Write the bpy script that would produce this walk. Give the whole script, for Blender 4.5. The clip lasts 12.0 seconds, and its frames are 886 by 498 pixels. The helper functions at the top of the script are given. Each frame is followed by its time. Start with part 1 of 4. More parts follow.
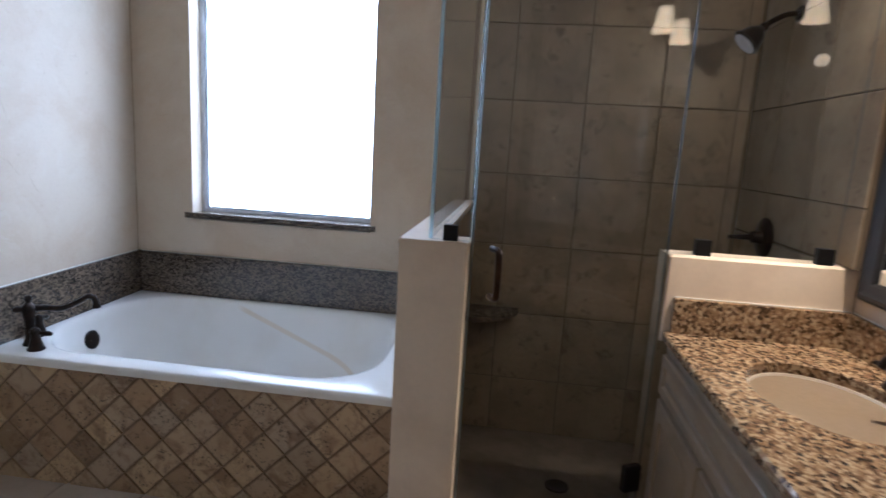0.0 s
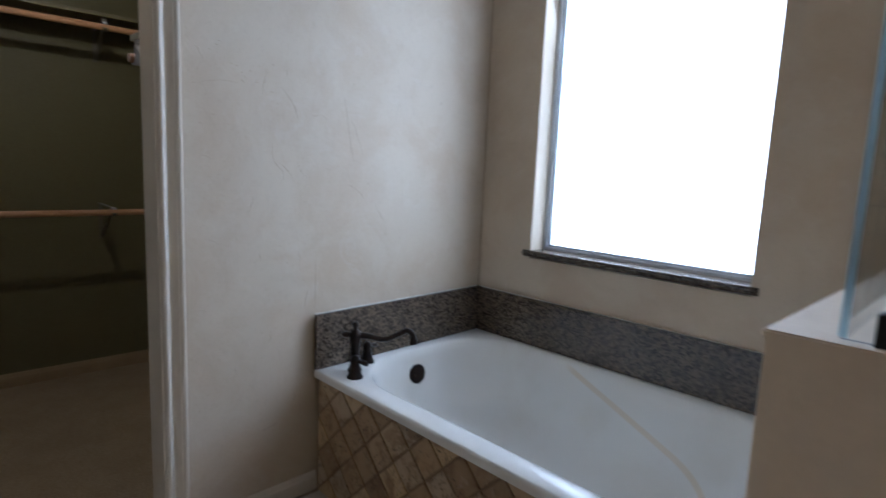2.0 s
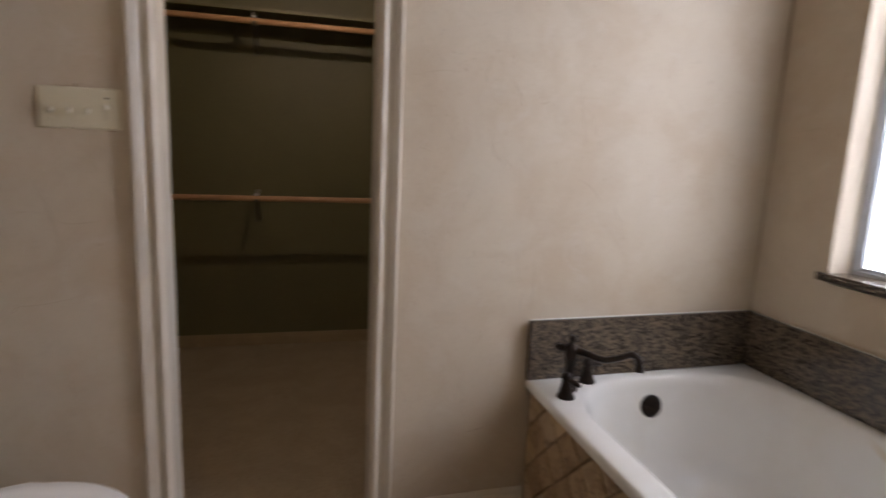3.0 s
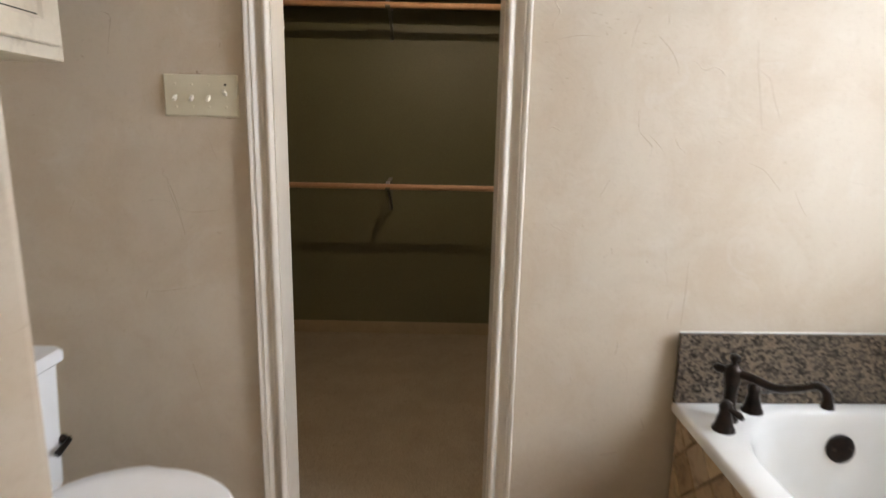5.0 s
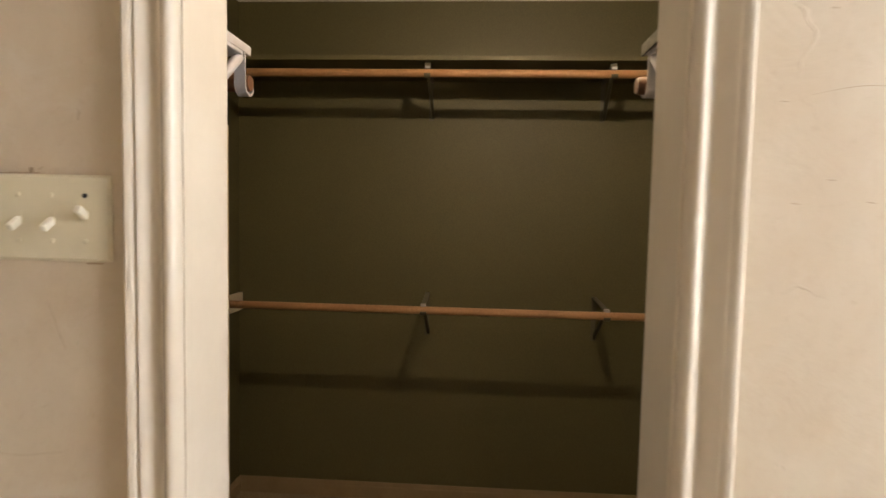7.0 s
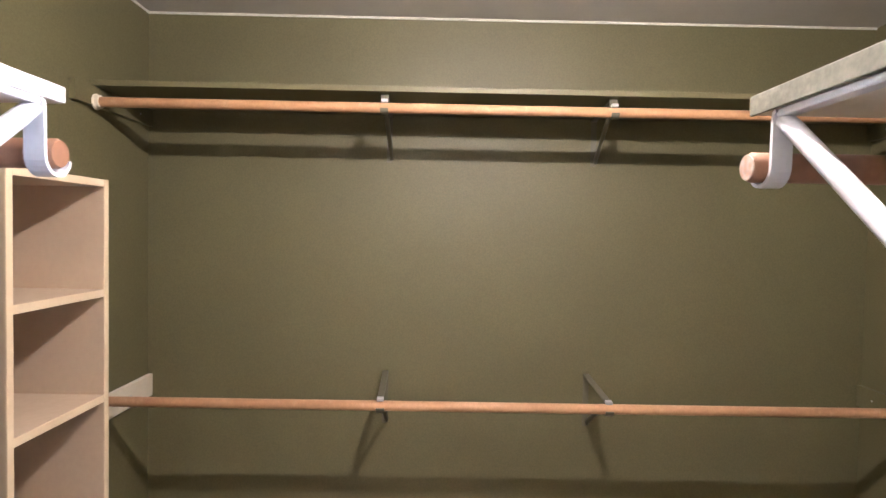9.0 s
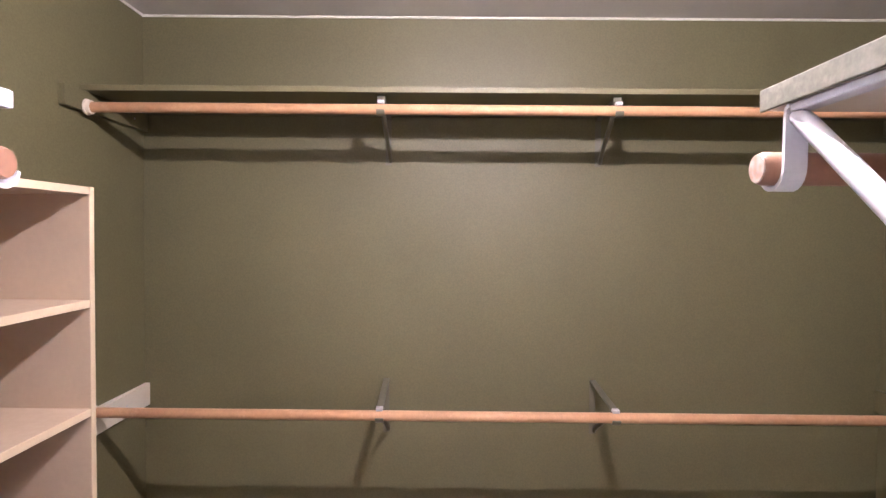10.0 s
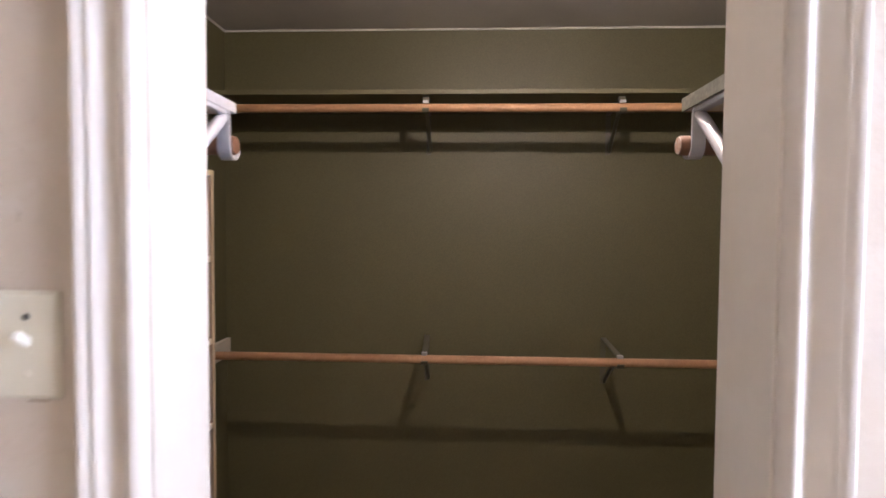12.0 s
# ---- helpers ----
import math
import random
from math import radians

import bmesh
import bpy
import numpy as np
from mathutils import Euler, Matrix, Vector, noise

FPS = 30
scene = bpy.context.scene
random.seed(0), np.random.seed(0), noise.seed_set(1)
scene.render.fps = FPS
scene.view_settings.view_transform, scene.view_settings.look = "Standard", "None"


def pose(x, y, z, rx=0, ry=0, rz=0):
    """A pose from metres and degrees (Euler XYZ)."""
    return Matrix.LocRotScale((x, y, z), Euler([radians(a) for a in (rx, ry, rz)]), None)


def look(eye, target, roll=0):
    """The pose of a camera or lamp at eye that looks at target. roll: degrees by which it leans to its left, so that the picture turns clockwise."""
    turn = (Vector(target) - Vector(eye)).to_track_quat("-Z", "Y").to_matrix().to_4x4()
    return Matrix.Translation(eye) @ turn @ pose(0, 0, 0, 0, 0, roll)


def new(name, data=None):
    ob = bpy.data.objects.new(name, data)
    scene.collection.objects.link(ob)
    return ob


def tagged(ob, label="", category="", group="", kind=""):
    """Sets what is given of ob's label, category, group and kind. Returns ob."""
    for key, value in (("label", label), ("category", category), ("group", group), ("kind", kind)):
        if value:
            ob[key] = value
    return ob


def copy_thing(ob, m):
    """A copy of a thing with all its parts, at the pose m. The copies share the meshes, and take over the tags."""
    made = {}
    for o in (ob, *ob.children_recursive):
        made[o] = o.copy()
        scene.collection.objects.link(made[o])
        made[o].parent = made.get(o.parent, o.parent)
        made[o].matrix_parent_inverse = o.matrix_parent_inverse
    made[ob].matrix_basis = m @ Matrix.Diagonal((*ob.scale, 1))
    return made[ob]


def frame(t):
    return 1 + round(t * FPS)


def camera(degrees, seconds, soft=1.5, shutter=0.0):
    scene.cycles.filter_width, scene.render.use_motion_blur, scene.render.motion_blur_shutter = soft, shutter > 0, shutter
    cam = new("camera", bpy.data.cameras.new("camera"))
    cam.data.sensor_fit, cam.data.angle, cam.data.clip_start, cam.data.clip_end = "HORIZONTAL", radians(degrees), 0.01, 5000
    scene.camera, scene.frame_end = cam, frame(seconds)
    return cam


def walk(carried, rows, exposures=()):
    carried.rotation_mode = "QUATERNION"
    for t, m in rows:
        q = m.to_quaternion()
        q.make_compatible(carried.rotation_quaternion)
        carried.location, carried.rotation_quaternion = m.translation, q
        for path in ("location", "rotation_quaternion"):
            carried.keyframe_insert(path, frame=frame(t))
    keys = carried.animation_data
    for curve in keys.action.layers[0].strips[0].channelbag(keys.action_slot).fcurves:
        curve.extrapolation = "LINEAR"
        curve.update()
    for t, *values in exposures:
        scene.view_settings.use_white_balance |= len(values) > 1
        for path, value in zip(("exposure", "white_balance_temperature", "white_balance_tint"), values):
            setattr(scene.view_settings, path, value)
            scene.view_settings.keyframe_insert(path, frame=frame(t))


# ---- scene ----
PATH = [
    (0, (1.955, 0.086, 1.377), (1.72, 2.041, 1.024), 3.4),
    (0.5, (1.912, 0.21, 1.345), (1.445, 2.122, 0.991), 2.5),
    (1, (1.909, 0.381, 1.33), (1.023, 2.134, 0.951), 1.6),
    (1.5, (1.909, 0.54, 1.333), (0.7, 2.094, 0.983), 2.8),
    (2, (1.884, 0.73, 1.326), (0.467, 2.114, 1.044), 2.5),
    (2.5, (1.811, 0.873, 1.34), (0.122, 1.902, 1.042), 2.6),
    (3, (1.824, 1.074, 1.328), (-0.082, 1.572, 0.985), 2.5),
    (3.2, (1.818, 1.106, 1.339), (-0.126, 1.404, 0.977), 2.4),
    (4.8, (1.723, 1.234, 1.306), (-0.232, 1.194, 0.885), 1.1),
    (5, (1.625, 1.164, 1.311), (-0.334, 1.168, 0.912), 1.2),
    (5.5, (1.413, 1.122, 1.347), (-0.558, 1.118, 1.007), 1.6),
    (6, (1.177, 1.092, 1.382), (-0.81, 1.108, 1.154), 1.9),
    (6.5, (0.949, 1.108, 1.409), (-1.043, 1.034, 1.242), 2.0),
    (7, (0.719, 1.074, 1.418), (-1.273, 0.947, 1.289), 1.2),
    (7.5, (0.514, 1.027, 1.478), (-1.478, 0.927, 1.325), 1.2),
    (7.7, (0.447, 1.024, 1.51), (-1.545, 0.954, 1.346), 1.6),
    (9.3, (0.197, 1.027, 1.595), (-1.802, 1.047, 1.543), 0.8),
    (9.5, (0.179, 1.048, 1.599), (-1.82, 1.044, 1.543), 0.6),
    (10, (0.174, 1.056, 1.599), (-1.825, 1.045, 1.538), 0.5),
    (10.5, (0.189, 1.054, 1.595), (-1.81, 1.036, 1.531), 0.7),
    (11, (0.252, 1.053, 1.59), (-1.747, 1.022, 1.524), 0.8),
    (11.5, (0.382, 1.032, 1.575), (-1.616, 1.0, 1.506), 0.7),
    (12, (0.573, 1.018, 1.527), (-1.423, 0.926, 1.448), 0.4),
]
cam = camera(76.0, 12.0, 1.5, 0.5)
walk(cam, [(t, look(eye, aim, roll)) for t, eye, aim, roll in PATH],
     [(0, -0.3, 4850, 15), (1.0, -0.5, 4900, 15), (1.5, -0.6, 5000, 14), (2.5, -0.9, 4950, 10), (3.0, -0.72, 6250, 21), (3.2, -0.46, 6400, 19), (4.8, 0.05, 6100, 13), (5.5, 0.05, 6400, 17),
      (6.5, 0.3, 6850, 14), (7.7, 0.24, 7100, 17), (9.3, 2.47, 4900, 22), (10.5, 2.45, 4950, 33), (11.5, 1.72, 5250, 31), (12.0, 0.86, 5350, 25)])

# ---- light ----
world = bpy.data.worlds.new("world")
scene.world = world
world.use_nodes = True
sky = world.node_tree.nodes.new("ShaderNodeTexSky")
sky.sky_type, sky.sun_disc = "NISHITA", False
sky.sun_elevation, sky.sun_rotation = radians(50), radians(200)
back = world.node_tree.nodes["Background"]
back.inputs[1].default_value = 0.1
world.node_tree.links.new(sky.outputs[0], back.inputs[0])

# plan, in metres: the closet wall's bathroom face is x = 0, the window wall y = YW
YW, CEIL, CLOSET_CEIL = 2.87, 2.74, 2.415
WIN_X0, WIN_X1, WIN_Z0, WIN_Z1 = 0.282, 1.242, 0.955, 2.42
DOOR_Y0, DOOR_Y1, DOOR_Z = 0.69, 1.32, 2.04
SIDE = 3.03
BACK_X, END_Y0, END_Y1, WALL_T = -2.01, -0.11, 2.735, 0.125
BULB = (-0.55, 1.26, 2.27)
SHADES = (1.725,)
GLOBE = (1.84, -1.0, 2.2)


def lamp(name, kind, energy, m, color=(1, 1, 1), size=0.1, size_y=None):
    d = bpy.data.lights.new(name, kind)
    d.energy, d.color = energy, color
    if kind == "AREA":
        d.shape, d.size, d.size_y = "RECTANGLE", size, size_y or size
    else:
        d.shadow_soft_size = size
    o = new(name, d)
    o.matrix_world = m
    return o


# daylight in the window's opening, the closet's bulb, the vanity bulb
lamp("window_daylight", "AREA", 20, look(((WIN_X0 + WIN_X1) / 2, YW + 0.2, 1.69), (0.762, 0, 0.6)), (0.86, 0.93, 1.0), 0.94, 1.44)
lamp("closet_bulb_light", "POINT", 21, pose(*BULB), (1.0, 0.8, 0.55), 0.011)
for sy in SHADES:
    lamp("vanity_bulb_light", "POINT", 3.8, pose(2.885, sy, 1.9), (1.0, 0.72, 0.42), 0.02)
    down = lamp("vanity_shade_light", "SPOT", 75, pose(2.9, sy, 1.858, -10, 14, 0), (1.0, 0.72, 0.42), 0.03)
    down.data.spot_size, down.data.spot_blend = radians(84), 0.7


lamp("hall_lamp_light", "POINT", 7, pose(*GLOBE), (1.0, 0.76, 0.5), 0.05)


# ---- materials ----
def blank(name):
    m = bpy.data.materials.new(name)
    m.use_nodes = True
    return m, m.node_tree.nodes, m.node_tree.links, m.node_tree.nodes["Principled BSDF"]


def noise_tex(n, l, pos, scale, detail=4.0, rough=0.55, dist=0.0):
    t = n.new("ShaderNodeTexNoise")
    t.inputs["Scale"].default_value, t.inputs["Detail"].default_value = scale, detail
    t.inputs["Roughness"].default_value, t.inputs["Distortion"].default_value = rough, dist
    l.new(pos, t.inputs["Vector"])
    return t.outputs[0]


def ramp(n, l, src, a, b):
    r = n.new("ShaderNodeMapRange")
    r.interpolation_type = "SMOOTHSTEP"
    r.inputs[1].default_value, r.inputs[2].default_value = a, b
    l.new(src, r.inputs[0])
    return r.outputs[0]


def times(n, l, src, k):
    q = n.new("ShaderNodeMath")
    q.operation = "MULTIPLY"
    l.new(src, q.inputs[0])
    if isinstance(k, (int, float)):
        q.inputs[1].default_value = k
    else:
        l.new(k, q.inputs[1])
    return q.outputs[0]


def mixed(n, l, a, b, fac, mode="MIX"):
    q = n.new("ShaderNodeMix")
    q.data_type, q.blend_type = "RGBA", mode
    for sock, v in ((q.inputs[6], a), (q.inputs[7], b)):
        if isinstance(v, tuple):
            sock.default_value = (*v, 1)
        else:
            l.new(v, sock)
    if isinstance(fac, (int, float)):
        q.inputs[0].default_value = fac
    else:
        l.new(fac, q.inputs[0])
    return q.outputs[2]


def mat(name, color, rough=0.6, metal=0.0, var=None, vscale=3.0, vamt=0.6, grain=70.0, gamt=0.12,
        bump=0.0, bscale=60.0, bdist=0.002, rand=0.0, coat=0.0, stain=None, sscale=8.0, samt=0.5):
    m, n, l, b = blank(name)
    pos = n.new("ShaderNodeNewGeometry").outputs["Position"]
    info = n.new("ShaderNodeObjectInfo") if rand else None
    if rand:
        add = n.new("ShaderNodeVectorMath")
        add.operation = "ADD"
        sc = times(n, l, info.outputs["Random"], 37.0)
        l.new(pos, add.inputs[0])
        l.new(sc, add.inputs[1])
        pos = add.outputs[0]
    col = mixed(n, l, color, var or tuple(c * 0.8 for c in color), times(n, l, ramp(n, l, noise_tex(n, l, pos, vscale, 5), 0.35, 0.68), vamt))
    if stain:
        col = mixed(n, l, col, stain, times(n, l, ramp(n, l, noise_tex(n, l, pos, sscale, 7, 0.65, 0.4), 0.53, 0.7), samt))
    g = ramp(n, l, noise_tex(n, l, pos, grain, 3), 0.3, 0.7)
    col = mixed(n, l, col, tuple(c * 0.45 for c in color), times(n, l, g, gamt))
    if rand:
        hs = n.new("ShaderNodeHueSaturation")
        v = n.new("ShaderNodeMapRange")
        v.inputs[3].default_value, v.inputs[4].default_value = 1 - rand, 1 + rand
        l.new(info.outputs["Random"], v.inputs[0])
        l.new(v.outputs[0], hs.inputs["Value"])
        l.new(col, hs.inputs["Color"])
        col = hs.outputs[0]
    l.new(col, b.inputs["Base Color"])
    b.inputs["Roughness"].default_value, b.inputs["Metallic"].default_value = rough, metal
    b.inputs["Coat Weight"].default_value = coat
    rr = n.new("ShaderNodeMapRange")
    rr.inputs[3].default_value, rr.inputs[4].default_value = rough * 0.96, min(1, rough * 1.04)
    l.new(g, rr.inputs[0])
    l.new(rr.outputs[0], b.inputs["Roughness"])
    if bump:
        bp = n.new("ShaderNodeBump")
        bp.inputs["Strength"].default_value, bp.inputs["Distance"].default_value = bump, bdist
        l.new(noise_tex(n, l, pos, bscale, 5, 0.6), bp.inputs["Height"])
        l.new(bp.outputs[0], b.inputs["Normal"])
    return m


def plaster(name):
    """Hand-trowelled cream plaster with tan blotches, trowel ridges and hairlines."""
    m, n, l, b = blank(name)
    pos = n.new("ShaderNodeNewGeometry").outputs["Position"]
    col = mixed(n, l, (0.57, 0.49, 0.375), (0.47, 0.365, 0.25), times(n, l, ramp(n, l, noise_tex(n, l, pos, 3.2, 6, 0.6, 0.5), 0.38, 0.68), 0.55))
    col = mixed(n, l, col, (0.63, 0.58, 0.5), times(n, l, ramp(n, l, noise_tex(n, l, pos, 7.0, 5, 0.6, 1.2), 0.55, 0.72), 0.22))
    col = mixed(n, l, col, (0.33, 0.24, 0.155), times(n, l, ramp(n, l, noise_tex(n, l, pos, 24.0, 7, 0.75), 0.56, 0.8), 0.22))
    col = mixed(n, l, col, (0.36, 0.27, 0.185), times(n, l, ramp(n, l, noise_tex(n, l, pos, 75.0, 5, 0.7), 0.5, 0.75), 0.16))
    col = mixed(n, l, col, (0.24, 0.165, 0.1), times(n, l, ramp(n, l, noise_tex(n, l, pos, 38.0, 4, 0.6, 0.6), 0.69, 0.75), 0.3))
    vo = n.new("ShaderNodeTexVoronoi")
    vo.feature = "DISTANCE_TO_EDGE"
    vo.inputs["Scale"].default_value = 3.6
    warp = n.new("ShaderNodeVectorMath")
    warp.operation = "ADD"
    wn = n.new("ShaderNodeTexNoise")
    wn.inputs["Scale"].default_value, wn.inputs["Detail"].default_value = 4.0, 4.0
    l.new(pos, wn.inputs["Vector"])
    sc = n.new("ShaderNodeVectorMath")
    sc.operation = "SCALE"
    sc.inputs["Scale"].default_value = 0.35
    l.new(wn.outputs["Color"], sc.inputs[0])
    l.new(pos, warp.inputs[0])
    l.new(sc.outputs[0], warp.inputs[1])
    l.new(warp.outputs[0], vo.inputs["Vector"])
    line = n.new("ShaderNodeMapRange")
    line.inputs[1].default_value, line.inputs[2].default_value = 0.0, 0.008
    line.inputs[3].default_value, line.inputs[4].default_value = 1.0, 0.0
    l.new(vo.outputs["Distance"], line.inputs[0])
    only = times(n, l, line.outputs[0], ramp(n, l, noise_tex(n, l, pos, 4.5, 3), 0.56, 0.66))
    col = mixed(n, l, col, (0.3, 0.22, 0.15), times(n, l, only, 0.3))
    l.new(col, b.inputs["Base Color"])
    b.inputs["Roughness"].default_value = 0.62
    hgt = n.new("ShaderNodeMath")
    hgt.operation = "ADD"
    l.new(noise_tex(n, l, pos, 9.0, 6, 0.6, 0.8), hgt.inputs[0])
    l.new(times(n, l, only, 0.5), hgt.inputs[1])
    bp = n.new("ShaderNodeBump")
    bp.inputs["Strength"].default_value, bp.inputs["Distance"].default_value = 0.35, 0.006
    l.new(hgt.outputs[0], bp.inputs["Height"])
    l.new(bp.outputs[0], b.inputs["Normal"])
    return m


def granite(name, tones, scale, rough=0.16, stretch=(1, 1, 1)):
    """Polished speckled granite: crystals in a few tones, from dark to light."""
    m, n, l, b = blank(name)
    geo = n.new("ShaderNodeNewGeometry").outputs["Position"]
    st = n.new("ShaderNodeVectorMath")
    st.operation = "MULTIPLY"
    st.inputs[1].default_value = stretch
    l.new(geo, st.inputs[0])
    pos = st.outputs[0]
    wn = n.new("ShaderNodeTexNoise")
    wn.inputs["Scale"].default_value, wn.inputs["Detail"].default_value = scale * 0.5, 5.0
    l.new(pos, wn.inputs["Vector"])
    sc = n.new("ShaderNodeVectorMath")
    sc.operation = "SCALE"
    sc.inputs["Scale"].default_value = 1.3 / scale
    l.new(wn.outputs["Color"], sc.inputs[0])
    add = n.new("ShaderNodeVectorMath")
    add.operation = "ADD"
    l.new(pos, add.inputs[0])
    l.new(sc.outputs[0], add.inputs[1])
    vo = n.new("ShaderNodeTexVoronoi")
    vo.inputs["Scale"].default_value = scale
    l.new(add.outputs[0], vo.inputs["Vector"])
    sep = n.new("ShaderNodeSeparateColor")
    l.new(vo.outputs["Color"], sep.inputs[0])
    blend = n.new("ShaderNodeMath")
    blend.operation = "MULTIPLY_ADD"
    l.new(noise_tex(n, l, pos, scale * 0.35, 4), blend.inputs[0])
    blend.inputs[1].default_value = 0.9
    sub = n.new("ShaderNodeMath")
    sub.operation = "SUBTRACT"
    l.new(sep.outputs[0], sub.inputs[0])
    sub.inputs[1].default_value = 0.45
    l.new(sub.outputs[0], blend.inputs[2])
    cr = n.new("ShaderNodeValToRGB")
    cr.color_ramp.interpolation = "LINEAR"
    els = cr.color_ramp.elements
    while len(els) < len(tones):
        els.new(0.5)
    for e, (p, c) in zip(els, tones):
        e.position, e.color = p, (*c, 1)
    l.new(blend.outputs[0], cr.inputs[0])
    l.new(cr.outputs[0], b.inputs["Base Color"])
    b.inputs["Roughness"].default_value = rough
    return m


def travertine(name):
    """Tumbled travertine: each tile its own tone, veins and small pits."""
    m, n, l, b = blank(name)
    pos0 = n.new("ShaderNodeNewGeometry").outputs["Position"]
    info = n.new("ShaderNodeObjectInfo")
    add = n.new("ShaderNodeVectorMath")
    add.operation = "ADD"
    l.new(pos0, add.inputs[0])
    l.new(times(n, l, info.outputs["Random"], 53.0), add.inputs[1])
    pos = add.outputs[0]
    cr = n.new("ShaderNodeValToRGB")
    els = cr.color_ramp.elements
    els.new(0.3), els.new(0.55), els.new(0.8)
    for e, (p, c) in zip(els, ((0.0, (0.3, 0.2, 0.11)), (0.3, (0.46, 0.315, 0.17)), (0.55, (0.45, 0.345, 0.225)), (0.8, (0.58, 0.41, 0.215)), (1.0, (0.37, 0.275, 0.17)))):
        e.position, e.color = p, (*c, 1)
    l.new(info.outputs["Random"], cr.inputs[0])
    col = mixed(n, l, cr.outputs[0], (0.2, 0.115, 0.06), times(n, l, ramp(n, l, noise_tex(n, l, pos, 14, 6, 0.65, 0.8), 0.46, 0.68), 0.7))
    col = mixed(n, l, col, (0.56, 0.46, 0.33), times(n, l, ramp(n, l, noise_tex(n, l, pos, 22, 6, 0.7, 1.0), 0.55, 0.75), 0.5))
    pit = ramp(n, l, noise_tex(n, l, pos, 85, 6, 0.75), 0.54, 0.61)
    zone = times(n, l, pit, ramp(n, l, noise_tex(n, l, pos, 13, 3), 0.45, 0.56))
    col = mixed(n, l, col, (0.06, 0.04, 0.025), times(n, l, zone, 0.85))
    l.new(col, b.inputs["Base Color"])
    b.inputs["Roughness"].default_value = 0.55
    inv = n.new("ShaderNodeMath")
    inv.operation = "SUBTRACT"
    inv.inputs[0].default_value = 1.0
    l.new(zone, inv.inputs[1])
    bp = n.new("ShaderNodeBump")
    bp.inputs["Strength"].default_value, bp.inputs["Distance"].default_value = 0.6, 0.003
    l.new(inv.outputs[0], bp.inputs["Height"])
    l.new(bp.outputs[0], b.inputs["Normal"])
    return m


def tub_acrylic(name):
    """Glossy white acrylic with one straight tan streak across the back of the basin."""
    m, n, l, b = blank(name)
    pos = n.new("ShaderNodeNewGeometry").outputs["Position"]
    dot = n.new("ShaderNodeVectorMath")
    dot.operation = "DOT_PRODUCT"
    l.new(pos, dot.inputs[0])
    dot.inputs[1].default_value = (0.367, 0.0, 0.930)
    off = n.new("ShaderNodeMath")
    off.operation = "SUBTRACT"
    l.new(dot.outputs["Value"], off.inputs[0])
    off.inputs[1].default_value = 0.665
    ab = n.new("ShaderNodeMath")
    ab.operation = "ABSOLUTE"
    l.new(off.outputs[0], ab.inputs[0])
    band = ramp(n, l, ab.outputs[0], 0.016, 0.007)
    sep = n.new("ShaderNodeSeparateXYZ")
    l.new(pos, sep.inputs[0])
    low = times(n, l, ramp(n, l, sep.outputs[1], 2.5, 2.6), ramp(n, l, sep.outputs[0], 1.34, 1.28))
    far = ramp(n, l, sep.outputs[0], 0.55, 0.62)
    fac = times(n, l, times(n, l, band, low), times(n, l, far, 0.42))
    col = mixed(n, l, (0.78, 0.77, 0.73), (0.7, 0.67, 0.6), times(n, l, ramp(n, l, noise_tex(n, l, pos, 4, 4), 0.4, 0.7), 0.5))
    col = mixed(n, l, col, (0.62, 0.47, 0.26), fac)
    l.new(col, b.inputs["Base Color"])
    b.inputs["Roughness"].default_value = 0.19
    return m


def glow(name, color, strength):
    m, n, l, b = blank(name)
    b.inputs["Base Color"].default_value = (*color, 1)
    b.inputs["Emission Color"].default_value = (*color, 1)
    b.inputs["Emission Strength"].default_value = strength
    return m


def glass(name, color=(1, 1, 1), rough=0.0, ior=1.45):
    m, n, l, b = blank(name)
    b.inputs["Base Color"].default_value = (*color, 1)
    b.inputs["Roughness"].default_value = rough
    b.inputs["IOR"].default_value = ior
    b.inputs["Transmission Weight"].default_value = 1.0
    return m


WALL = plaster("trowelled_plaster")
GREEN = mat("olive_paint", (0.145, 0.131, 0.06), 0.55, var=(0.128, 0.116, 0.054), vscale=2.2, grain=170, gamt=0.3, bump=0.35, bscale=220, bdist=0.0012)
GREEN.node_tree.nodes["Principled BSDF"].inputs["Specular IOR Level"].default_value = 0.6
CEILING = mat("ceiling_paint", (0.74, 0.7, 0.67), 0.8, vscale=2, grain=120, gamt=0.1, bump=0.2, bscale=150, bdist=0.001)
# darker than the closet's ceiling only to cut the light it bounces
BATH_CEILING = mat("low_bounce_ceiling", (0.5, 0.44, 0.36), 0.8, vscale=2, grain=120, gamt=0.1, bump=0.2, bscale=150, bdist=0.001)
CREAM = mat("cream_paint", (0.74, 0.67, 0.56), 0.35, var=(0.68, 0.6, 0.48), vscale=6, grain=90, gamt=0.06, bump=0.1, bscale=40, bdist=0.001)
HALF = mat("cream_wall_paint", (0.77, 0.67, 0.53), 0.6, var=(0.63, 0.52, 0.4), vscale=4, grain=60, gamt=0.06, bump=0.25, bscale=22, bdist=0.003)
TRIM = mat("trim_paint", (0.69, 0.63, 0.53), 0.26, var=(0.62, 0.54, 0.43), vscale=5, vamt=0.4, grain=40, gamt=0.03)
METAL = mat("white_metal", (0.6, 0.59, 0.615), 0.35, vscale=20, grain=150, gamt=0.05, stain=(0.35, 0.3, 0.28), sscale=45, samt=0.15)
METAL_GREEN = mat("painted_metal", (0.14, 0.13, 0.09), 0.45, vscale=20, grain=150, gamt=0.1)
END_GRAIN = mat("end_grain", (0.46, 0.28, 0.19), 0.75, var=(0.66, 0.6, 0.55), vscale=110, vamt=0.95, grain=220, gamt=0.5)
